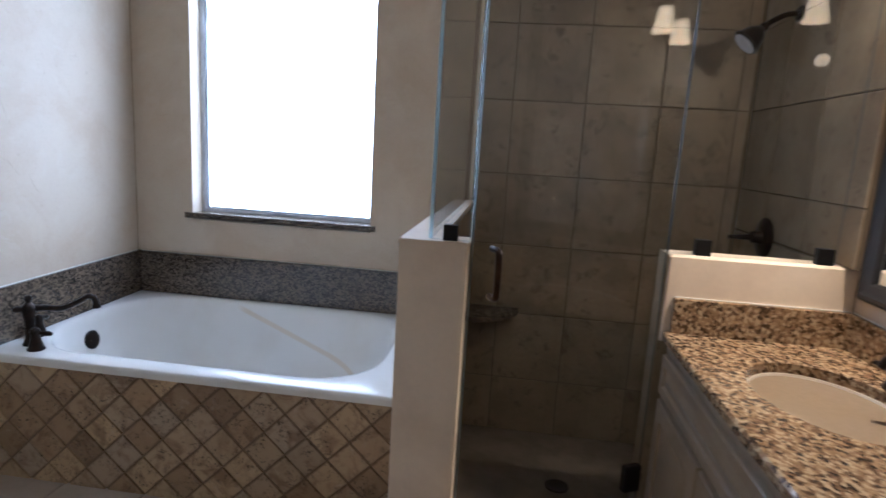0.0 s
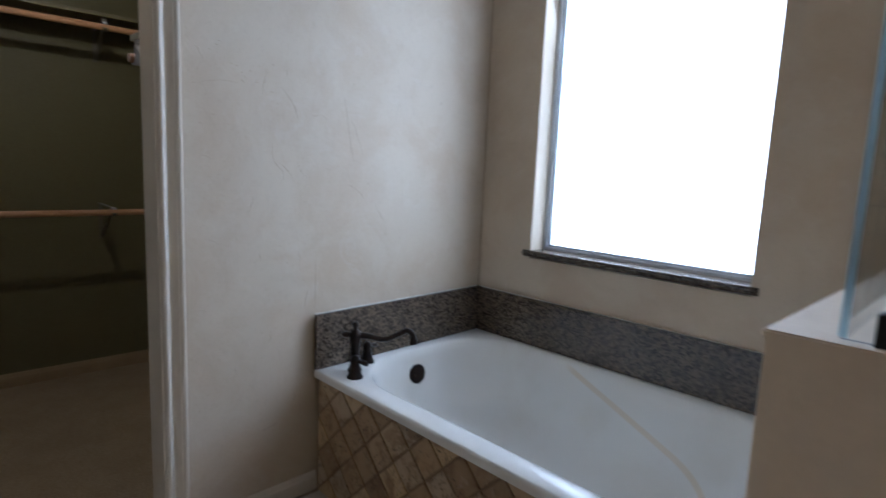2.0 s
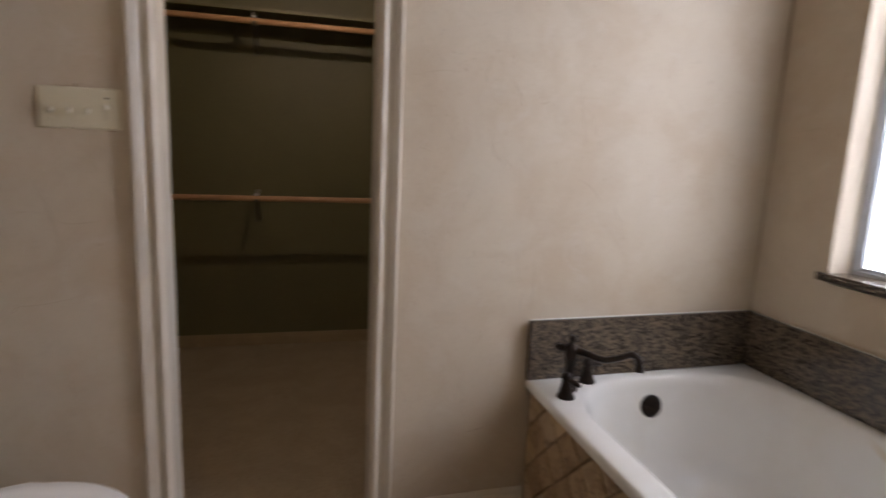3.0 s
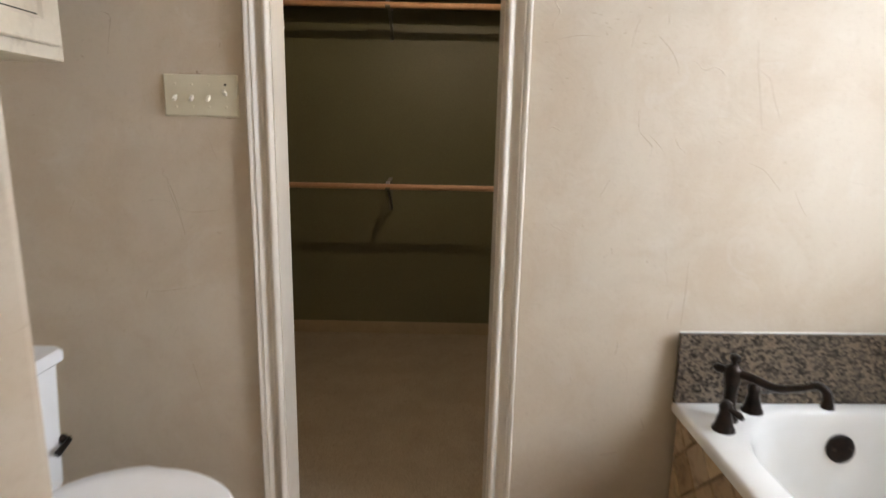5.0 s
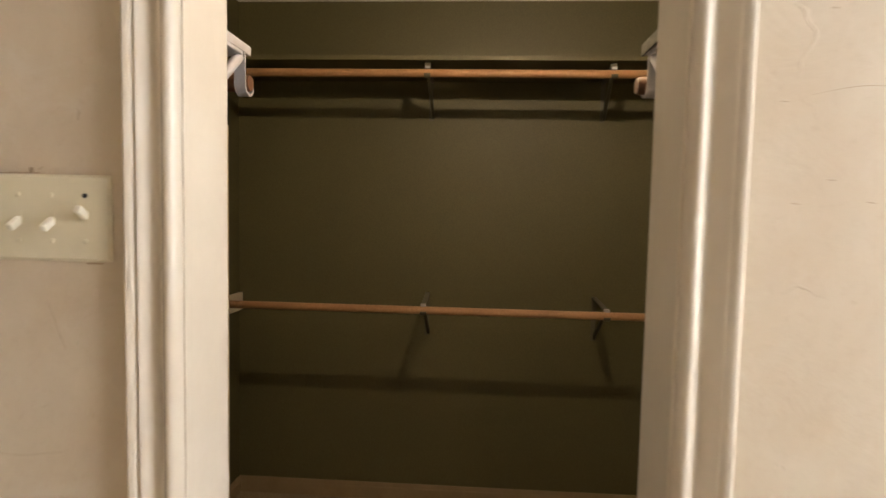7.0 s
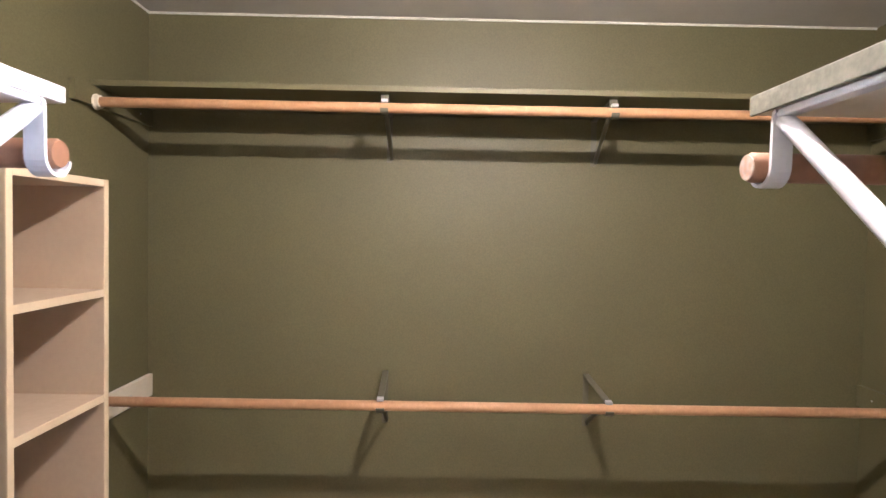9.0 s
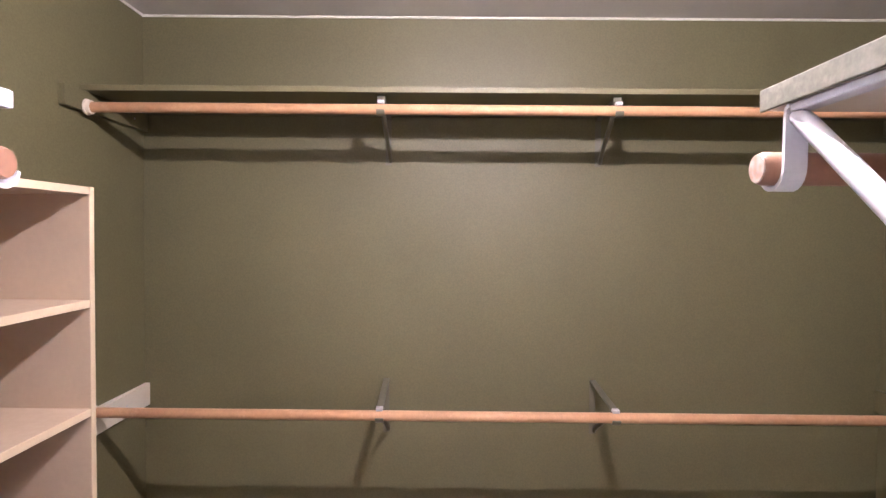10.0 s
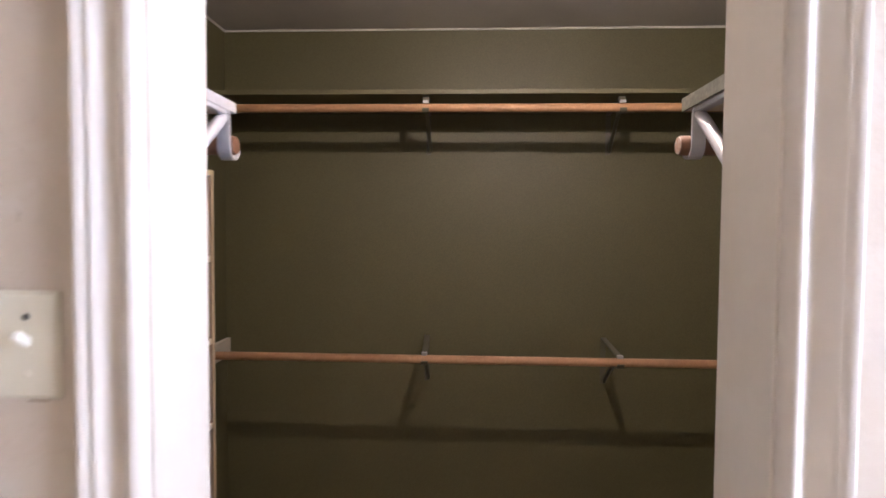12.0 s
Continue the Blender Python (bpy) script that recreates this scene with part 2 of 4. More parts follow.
ROD = mat("bare_wood_rod", (0.56, 0.32, 0.17), 0.5, var=(0.45, 0.24, 0.12), vscale=9, grain=90, gamt=0.2, stain=(0.65, 0.42, 0.26), sscale=30)
# the rods by the doorway: their shaded near side is put into the colour
ROD_DARK = mat("shaded_wood_rod", (0.25, 0.125, 0.07), 0.45, var=(0.15, 0.07, 0.04), vscale=12, grain=90, gamt=0.25, stain=(0.2, 0.1, 0.06), sscale=25, samt=0.6)
BIRCH = mat("cream_shelf_board", (0.5, 0.39, 0.28), 0.5, var=(0.44, 0.34, 0.245), vscale=3, grain=60, gamt=0.07, bump=0.1, bscale=50, bdist=0.001)
BIRCH_EDGE = mat("cream_edge_paint", (0.66, 0.54, 0.37), 0.45, var=(0.58, 0.46, 0.31), vscale=7, grain=60, gamt=0.06)
BOARD = mat("raw_board_edge", (0.17, 0.165, 0.125), 0.75, var=(0.28, 0.27, 0.21), vscale=30, vamt=0.8, grain=160, gamt=0.35, bump=0.4, bscale=120, bdist=0.001)
CARPET = mat("carpet", (0.44, 0.35, 0.24), 0.95, var=(0.36, 0.28, 0.19), vscale=6, grain=150, gamt=0.45, bump=0.9, bscale=150, bdist=0.008, stain=(0.26, 0.19, 0.12), sscale=55, samt=0.45)
FLOOR_TILE = mat("cream_floor_tile", (0.56, 0.49, 0.41), 0.35, var=(0.48, 0.4, 0.32), vscale=7, grain=70, gamt=0.08, rand=0.06, bump=0.1, bscale=25, bdist=0.002)
GROUT = mat("grout", (0.3, 0.25, 0.19), 0.9, grain=200, gamt=0.25, bump=0.3, bscale=200, bdist=0.001)
SHOWER_GROUT = mat("shower_grout", (0.13, 0.098, 0.062), 0.9, grain=200, gamt=0.25, bump=0.3, bscale=200, bdist=0.001)
DARK_GROUT = mat("dark_grout", (0.25, 0.175, 0.11), 0.9, grain=200, gamt=0.25, bump=0.3, bscale=200, bdist=0.001)
SHOWER_TILE = mat("shower_tile", (0.27, 0.212, 0.135), 0.4, var=(0.185, 0.14, 0.085), vscale=5, vamt=0.8, grain=55, gamt=0.18, rand=0.1, stain=(0.14, 0.1, 0.06), sscale=14, samt=0.95, bump=0.3, bscale=18, bdist=0.003)
SHOWER_FLOOR = mat("shower_floor", (0.19, 0.155, 0.12), 0.4, var=(0.12, 0.095, 0.07), vscale=9, vamt=0.9, grain=50, gamt=0.15, bump=0.2, bscale=25)
TRAV = travertine("travertine")
TUB = tub_acrylic("tub_acrylic")
CERAMIC = mat("white_ceramic", (0.8, 0.8, 0.79), 0.08, vscale=4, vamt=0.15, grain=40, gamt=0.02)
SINK = mat("biscuit_ceramic", (0.78, 0.72, 0.63), 0.08, vscale=4, vamt=0.15, grain=40, gamt=0.02)
BRONZE = mat("oil_rubbed_bronze", (0.022, 0.018, 0.016), 0.3, 0.75, var=(0.05, 0.032, 0.022), vscale=30, grain=90, gamt=0.2)
BLACK = mat("black_metal", (0.012, 0.012, 0.013), 0.4, 0.4, vscale=20)
FRAME_BLACK = mat("black_stained_wood", (0.012, 0.01, 0.009), 0.5, vscale=30, grain=90, gamt=0.2)
BRASS = mat("worn_bronze", (0.035, 0.02, 0.013), 0.32, 0.7, var=(0.07, 0.035, 0.018), vscale=25)
IVORY = mat("ivory_plastic", (0.64, 0.58, 0.42), 0.35, vscale=9, vamt=0.3, grain=80, gamt=0.03)
PALE = mat("pale_plastic", (0.7, 0.66, 0.54), 0.3, vscale=9, vamt=0.2, grain=80, gamt=0.02)
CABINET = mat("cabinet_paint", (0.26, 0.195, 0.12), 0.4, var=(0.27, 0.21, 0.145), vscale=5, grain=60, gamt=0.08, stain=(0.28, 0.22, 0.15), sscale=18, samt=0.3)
GLAZED = mat("glazed_cabinet_paint", (0.68, 0.6, 0.47), 0.4, var=(0.58, 0.48, 0.34), vscale=9, grain=60, gamt=0.08, stain=(0.3, 0.22, 0.13), sscale=24, samt=0.35)
CRACK = mat("plaster_crack", (0.36, 0.275, 0.19), 0.8, vscale=20)
CAULK = mat("white_caulk", (0.82, 0.8, 0.74), 0.5, vscale=30, grain=120)
VINYL = mat("vinyl_frame", (0.62, 0.66, 0.7), 0.35, vscale=12)
SHADOW_GAP = mat("recess_shade", (0.02, 0.015, 0.01), 0.9, vscale=20)
TUB_GRANITE = granite("tub_granite", ((0.1, (0.026, 0.02, 0.015)), (0.35, (0.06, 0.046, 0.033)), (0.55, (0.125, 0.094, 0.064)), (0.75, (0.165, 0.124, 0.085)), (0.95, (0.07, 0.054, 0.04))), 125, stretch=(0.8, 0.8, 1.15))
COUNTER_GRANITE = granite("gold_granite", ((0.1, (0.055, 0.034, 0.02)), (0.33, (0.17, 0.105, 0.055)), (0.55, (0.33, 0.22, 0.115)), (0.75, (0.5, 0.385, 0.235)), (0.95, (0.24, 0.15, 0.085))), 112, stretch=(1.1, 0.8, 0.9))
GLASS = glass("clear_glass", (0.985, 1.0, 0.995), ior=1.33)
DARK_EDGE = mat("dark_glass_edge", (0.035, 0.05, 0.045), 0.3, vscale=20)
GLASS_EDGE = glass("glass_edge", (0.6, 0.93, 0.95), 0.4)
FROSTED = glass("window_glass", (1, 1, 1), 0.15)
DAY = glow("bright_overcast", (0.93, 0.97, 1.0), 9.0)
SHADE = glow("lit_frosted_shade", (1.0, 0.7, 0.36), 14.0)
BULB_GLASS = glow("lit_bulb", (1.0, 0.85, 0.6), 12.0)
m_, n_, l_, MIRROR = blank("mirror_silver")
MIRROR.inputs["Base Color"].default_value, MIRROR.inputs["Metallic"].default_value, MIRROR.inputs["Roughness"].default_value = (0.9, 0.9, 0.9, 1), 1.0, 0.01
MIRROR = m_


# ---- mesh helpers ----
def obj(name, bm, m, parent=None, label="", smooth=None):
    """Links a bmesh as one mesh object; smooth: the angle in degrees under which edges are smoothed."""
    bmesh.ops.recalc_face_normals(bm, faces=bm.faces)
    if smooth is not None:
        for f in bm.faces:
            f.smooth = True
        for e in bm.edges:
            e.smooth = len(e.link_faces) == 2 and e.calc_face_angle() < radians(smooth)
    me = bpy.data.meshes.new(name)
    bm.to_mesh(me)
    bm.free()
    for x in (m if isinstance(m, (list, tuple)) else [m]):
        me.materials.append(x)
    o = new(name, me)
    if parent:
        o.parent = parent
    if label:
        o["label"] = label
    return o


def part(name, bm, m, parent, label="", smooth=None):
    return obj(name, bm, m, parent, label, smooth)


def root(name, label, category, group=""):
    return tagged(new(name), label, category, group)


def setting(o, label=""):
    return tagged(o, label, kind="structure")


def add_box(bm, x0, x1, y0, y1, z0, z1, bevel=0.0):
    r = bmesh.ops.create_cube(bm, size=1)
    for v in r["verts"]:
        v.co = Vector(((x0 + x1) / 2 + v.co.x * (x1 - x0), (y0 + y1) / 2 + v.co.y * (y1 - y0), (z0 + z1) / 2 + v.co.z * (z1 - z0)))
    if bevel:
        es = {e for v in r["verts"] for e in v.link_edges}
        bmesh.ops.bevel(bm, geom=list(es), offset=bevel, segments=2, profile=0.5, affect="EDGES")
    return bm


def box(x0, x1, y0, y1, z0, z1, bevel=0.0):
    return add_box(bmesh.new(), x0, x1, y0, y1, z0, z1, bevel)


def prism(pts, z0, z1):
    """An upright prism over a plan polygon."""
    bm = bmesh.new()
    lo, hi = [bm.verts.new((x, y, z0)) for x, y in pts], [bm.verts.new((x, y, z1)) for x, y in pts]
    bm.faces.new(lo), bm.faces.new(hi)
    for i in range(len(pts)):
        j = (i + 1) % len(pts)
        bm.faces.new((lo[i], lo[j], hi[j], hi[i]))
    return bm


def tube(points, radii, n=14, bm=None, caps=True):
    """A round tube along points; radii: one number or one for each point."""
    bm = bm or bmesh.new()
    pts = [Vector(p) for p in points]
    if isinstance(radii, (int, float)):
        radii = [radii] * len(pts)
    rings, side = [], None
    for i, p in enumerate(pts):
        d = (pts[min(i + 1, len(pts) - 1)] - pts[max(i - 1, 0)]).normalized()
        if side is None:
            side = d.cross(Vector((0, 0, 1)) if abs(d.z) < 0.9 else Vector((1, 0, 0))).normalized()
        side = (side - d * side.dot(d)).normalized()
        up = d.cross(side)
        rings.append([bm.verts.new(p + radii[i] * (math.cos(2 * math.pi * k / n) * side + math.sin(2 * math.pi * k / n) * up)) for k in range(n)])
    for a, b in zip(rings, rings[1:]):
        for k in range(n):
            bm.faces.new((a[k], a[(k + 1) % n], b[(k + 1) % n], b[k]))
    if caps:
        bm.faces.new(rings[0]), bm.faces.new(rings[-1])
    return bm


def smooth_path(points, steps=6):
    """Catmull-Rom points through a few given ones."""
    p = [Vector(q) for q in points]
    p = [2 * p[0] - p[1]] + p + [2 * p[-1] - p[-2]]
    out = []
    for i in range(1, len(p) - 2):
        for k in range(steps):
            t = k / steps
            out.append(0.5 * (2 * p[i] + (p[i + 1] - p[i - 1]) * t + (2 * p[i - 1] - 5 * p[i] + 4 * p[i + 1] - p[i + 2]) * t * t + (3 * p[i] - p[i - 1] - 3 * p[i + 1] + p[i + 2]) * t ** 3))
    return out + [p[-2]]


def lathe(profile, n=24, centre=(0, 0, 0), bm=None):
    """A turned shape about the z axis from (radius, height) pairs."""
    bm = bm or bmesh.new()
    c = Vector(centre)
    rings = [[bm.verts.new(c + Vector((r * math.cos(2 * math.pi * k / n), r * math.sin(2 * math.pi * k / n), z))) for k in range(n)] for r, z in profile]
    for a, b in zip(rings, rings[1:]):
        for k in range(n):
            bm.faces.new((a[k], a[(k + 1) % n], b[(k + 1) % n], b[k]))
    bm.faces.new(rings[0]), bm.faces.new(rings[-1])
    return bm


def ring(x0, x1, y0, y1, radii, z, side=8, arc=8):
    """Points of a rectangle with rounded corners, from the corner (x0, y0) on; radii: four of (rx, ry)."""
    out = []
    cs = ((x0, y0, 1, 1, 180), (x1, y0, -1, 1, 270), (x1, y1, -1, -1, 0), (x0, y1, 1, -1, 90))
    arcs = []
    for (cx, cy, sx, sy, a0), (rx, ry) in zip(cs, radii):
        arcs.append([(cx + sx * rx + rx * math.cos(radians(a0 + 90 * k / arc)), cy + sy * ry + ry * math.sin(radians(a0 + 90 * k / arc))) for k in range(arc + 1)])
    for i in range(4):
        out += arcs[i]
        a, b = arcs[i][-1], arcs[(i + 1) % 4][0]
        out += [(a[0] + (b[0] - a[0]) * k / side, a[1] + (b[1] - a[1]) * k / side) for k in range(1, side)]
    return [Vector((x, y, z)) for x, y in out]


def loft(rings, first=False, last=True, bm=None):
    bm = bm or bmesh.new()
    vs = [[bm.verts.new(p) for p in r] for r in rings]
    for a, b in zip(vs, vs[1:]):
        for k in range(len(a)):
            bm.faces.new((a[k], a[(k + 1) % len(a)], b[(k + 1) % len(a)], b[k]))
    if first:
        bm.faces.new(vs[0])
    if last:
        bm.faces.new(vs[-1])
    return bm


def moved(bm, m):
    bmesh.ops.transform(bm, matrix=m, verts=bm.verts)
    return bm


def panel_front(w, h, t=0.018, frame=0.055):
    """A raised-panel front in the yz plane from (0, 0) to (w, h), facing -x."""
    def rect(i, d):
        return [Vector((d, i, i)), Vector((d, w - i, i)), Vector((d, w - i, h - i)), Vector((d, i, h - i))]
    f = min(frame, 0.28 * h, 0.28 * w)
    return loft([rect(0, 0), rect(0, -t + 0.003), rect(0.003, -t), rect(f, -t), rect(f + 0.006, -t + 0.008), rect(f + 0.012, -t + 0.009), rect(f + 0.035, -t + 0.001)], first=True)


def moulding(profile, a, b, out, along):
    """A straight moulding: profile pairs (across, proud) swept from a to b; out and along are unit vectors."""
    bm = bmesh.new()
    out, along = Vector(out), Vector(along)
    rows = [[bm.verts.new(Vector(end) + along * u + out * p) for u, p in profile] for end in (a, b)]
    k = len(profile)
    for i in range(k):
        j = (i + 1) % k
        bm.faces.new((rows[0][i], rows[0][j], rows[1][j], rows[1][i]))
    bm.faces.new(rows[0]), bm.faces.new(rows[1])
    return bm


# ---- structure: bathroom ----
T = WALL_T
LEAN = 0.036  # the wall beside the tub runs slightly out of square


def wall_x(y):
    return -LEAN * max(0.0, (y - 1.34) / (YW - 1.34))


def wall_closet_door():
    bm = bmesh.new()
    add_box(bm, -T, 0, END_Y0 - 0.1, DOOR_Y0 - 0.02, -0.02, CEIL)
    add_box(bm, -T, 0, DOOR_Y0 - 0.02, DOOR_Y1 + 0.02, DOOR_Z + 0.02, CEIL)
    r = bmesh.ops.create_cube(bm, size=1)
    for v in r["verts"]:
        y = DOOR_Y1 + 0.02 if v.co.y < 0 else YW
        v.co = Vector((-T if v.co.x < 0 else wall_x(y), y, -0.02 if v.co.z < 0 else CEIL))
    o = obj("wall_west", bm, [WALL, GREEN])
    for f in o.data.polygons:
        if f.normal.x < -0.5:
            f.material_index = 1
    return setting(o, "cream trowelled plaster wall with the closet doorway")


wall_closet_door()


def wall_with_window():
    bm = bmesh.new()
    add_box(bm, -T, WIN_X0, YW, YW + 0.16, -0.1, CEIL)
    add_box(bm, WIN_X1, 1.75, YW, YW + 0.16, -0.1, CEIL)
    add_box(bm, WIN_X0, WIN_X1, YW, YW + 0.16, -0.1, WIN_Z0 - 0.028)
    add_box(bm, WIN_X0, WIN_X1, YW, YW + 0.16, WIN_Z1, CEIL)
    return setting(obj("wall_north", bm, WALL), "cream plaster wall with a frosted window over the tub")


wall_with_window()
setting(obj("wall_shower_back", box(1.75, SIDE + 0.1, YW - 0.004, YW + 0.16, -0.1, CEIL), SHOWER_GROUT))
setting(obj("wall_east", box(SIDE, SIDE + 0.1, -3.7, YW, -0.1, CEIL), WALL))
# unseen south end, put far back to weaken bounced light
setting(obj("wall_south", box(0.82, SIDE, -3.7, -3.6, -0.1, CEIL), WALL))
setting(obj("wall_toilet_partition", prism([(1.62, -3.6), (1.62, -0.052), (0.936, 0.632), (0.93, 0.636), (0.924, 0.631), (0.82, 0.5), (0.82, -3.6)], 0, CEIL), WALL), "end of the plaster partition beside the toilet")
setting(obj("wall_toilet_back", box(0, 0.82, -0.2, -0.08, 0, CEIL), WALL))
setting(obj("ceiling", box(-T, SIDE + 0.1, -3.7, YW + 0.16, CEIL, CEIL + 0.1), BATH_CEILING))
POST = [(1.655, 1.574), (1.84, 1.574), (1.84, 1.68), (1.757, 1.68), (1.757, YW), (1.655, YW)]


def half_wall_tub():
    bm = prism(POST, -0.05, 1.119)
    bmesh.ops.bevel(bm, geom=[e for e in bm.edges if abs(e.verts[0].co.z - e.verts[1].co.z) > 0.5 and e.verts[0].co.y < 1.6], offset=0.006, segments=2, affect="EDGES")
    o = setting(obj("wall_half_tub", bm, HALF, smooth=30), "cream painted half wall between tub and shower")
    cap = prism([(1.652, 1.571), (1.843, 1.571), (1.843, 1.683), (1.76, 1.683), (1.76, YW - 0.001), (1.652, YW - 0.001)], 1.1195, 1.129)
    bmesh.ops.bevel(cap, geom=[e for e in cap.edges if e.verts[0].co.z > 1.12 and e.verts[1].co.z > 1.12], offset=0.003, segments=2, affect="EDGES")
    part("cap", cap, HALF, o, smooth=30)


half_wall_tub()
setting(obj("wall_half_vanity", loft([ring(2.462, SIDE, 1.945, 2.06, [(0.008, 0.008)] * 4, z) for z in (-0.05, 1.076)] + [ring(2.469, SIDE, 1.952, 2.053, [(0.006, 0.006)] * 4, 1.083)], first=True), HALF, smooth=30), "low cream half wall behind the vanity")
floor = setting(obj("floor", prism([(0, -0.2), (0.82, -0.2), (0.82, -3.6), (SIDE, -3.6), (SIDE, 1.945), (2.462, 1.945), (1.84, 1.59), (1.84, 1.574), (1.655, 1.574), (1.655, YW), (-0.036, YW), (0, 1.34)], -0.12, -0.004), GROUT), "cream ceramic tile floor")
setting(obj("floor_shower", prism([(1.757, 1.68), (1.84, 1.68), (1.84, 1.6), (2.462, 1.95), (2.462, 2.06), (SIDE, 2.06), (SIDE, YW), (1.757, YW)], -0.14, -0.05), SHOWER_FLOOR), "dark mottled shower floor")


# ---- window ----
def window():
    w = setting(new("window_1"), "bright frosted window with a thin vinyl frame and granite sill")
    y0, y1, f = YW + 0.095, YW + 0.135, 0.02
    bm = bmesh.new()
    add_box(bm, WIN_X0, WIN_X0 + f, y0, y1, WIN_Z0, WIN_Z1)
    add_box(bm, WIN_X1 - f, WIN_X1, y0, y1, WIN_Z0, WIN_Z1)
    add_box(bm, WIN_X0 + f, WIN_X1 - f, y0, y1, WIN_Z0, WIN_Z0 + f)
    add_box(bm, WIN_X0 + f, WIN_X1 - f, y0, y1, WIN_Z1 - f, WIN_Z1)
    part("window_frame", bm, VINYL, w, "pale vinyl window frame")
    bm = bmesh.new()
    g = 0.012
    add_box(bm, WIN_X0 + f, WIN_X0 + f + g, y0 + 0.012, y1 - 0.01, WIN_Z0 + f, WIN_Z1 - f)
    add_box(bm, WIN_X1 - f - g, WIN_X1 - f, y0 + 0.012, y1 - 0.01, WIN_Z0 + f, WIN_Z1 - f)
    add_box(bm, WIN_X0 + f + g, WIN_X1 - f - g, y0 + 0.012, y1 - 0.01, WIN_Z0 + f, WIN_Z0 + f + g)
    part("sash", bm, VINYL, w)
    p = part("pane", box(WIN_X0 + f, WIN_X1 - f, y0 + 0.02, y0 + 0.026, WIN_Z0 + f, WIN_Z1 - f), FROSTED, w, "frosted pane")
    p.visible_shadow = False
    sill = loft([[Vector((x, y, z)) for x, y in ((0.243, 2.85), (1.27, 2.85), (1.27, YW - 0.0005), (0.243, YW - 0.0005))] for z in (0.934, 0.962)], first=True)
    bmesh.ops.bevel(sill, geom=[e for e in sill.edges if all(v.co.y < 2.86 for v in e.verts)], offset=0.009, segments=3, affect="EDGES")
    add_box(sill, WIN_X0 + 0.001, WIN_X1 - 0.001, YW - 0.0005, y0, 0.934, 0.962)
    part("window_sill", sill, TUB_GRANITE, w, "dark speckled granite sill")


window()
setting(obj("backdrop", box(-4, 6, 5.2, 5.25, -1, 6), DAY), "plain bright sky outside the window")


# ---- closet doorway ----
def doorway():
    d = setting(new("door_1"), "cased closet doorway with no door")
    jw = 0.02
    part("jamb", box(-T - 0.001, 0.001, DOOR_Y0 - jw, DOOR_Y0, -0.01, DOOR_Z, 0.0015), TRIM, d)
    part("jamb", box(-T - 0.001, 0.001, DOOR_Y1, DOOR_Y1 + jw, -0.01, DOOR_Z, 0.0015), TRIM, d)
    part("head_jamb", box(-T - 0.001, 0.001, DOOR_Y0 - jw, DOOR_Y1 + jw, DOOR_Z, DOOR_Z + jw), TRIM, d)
    prof = [(0, 0), (0, 0.006), (0.002, 0.012), (0.005, 0.0165), (0.009, 0.019), (0.014, 0.0185), (0.018, 0.015), (0.0215, 0.01), (0.025, 0.006), (0.028, 0.005), (0.032, 0.006), (0.038, 0.0095),
            (0.044, 0.0145), (0.0485, 0.0185), (0.0505, 0.019), (0.052, 0.0145), (0.0535, 0.0145), (0.0555, 0.0175), (0.06, 0.0205), (0.066, 0.0205), (0.0695, 0.0175), (0.0715, 0.012), (0.0715, 0)]
    part("casing", moulding(prof, (0, DOOR_Y0 - 0.004, -0.005), (0, DOOR_Y0 - 0.004, DOOR_Z + 0.075), (1, 0, 0), (0, -1, 0)), TRIM, d, "moulded cream door casing", smooth=40)
    part("casing", moulding(prof, (0, DOOR_Y1 + 0.004, -0.005), (0, DOOR_Y1 + 0.004, DOOR_Z + 0.075), (1, 0, 0), (0, 1, 0)), TRIM, d, "moulded cream door casing", smooth=40)
    part("head_casing", moulding(prof, (0, DOOR_Y0 - 0.004, DOOR_Z + 0.004), (0, DOOR_Y1 + 0.004, DOOR_Z + 0.004), (1, 0, 0), (0, 0, 1)), TRIM, d, smooth=40)


doorway()
BASE = [(0, 0), (0, 0.013), (0.052, 0.013), (0.057, 0.0115), (0.06, 0.009), (0.066, 0.0085), (0.071, 0.006), (0.078, 0.004), (0.078, 0)]


def baseboard(a, b, out, m=TRIM):
    return setting(obj("baseboard", moulding(BASE, a, b, out, (0, 0, 1)), m, smooth=35), "moulded cream baseboard")


baseboard((0.0, 1.397, 0), (wall_x(1.904), 1.904, 0), (1, 0, 0))
baseboard((0, -0.08, 0), (0, 0.613, 0), (1, 0, 0))
baseboard((0.936, 0.632, 0), (1.62, -0.052, 0), (0.7071, 0.7071, 0))


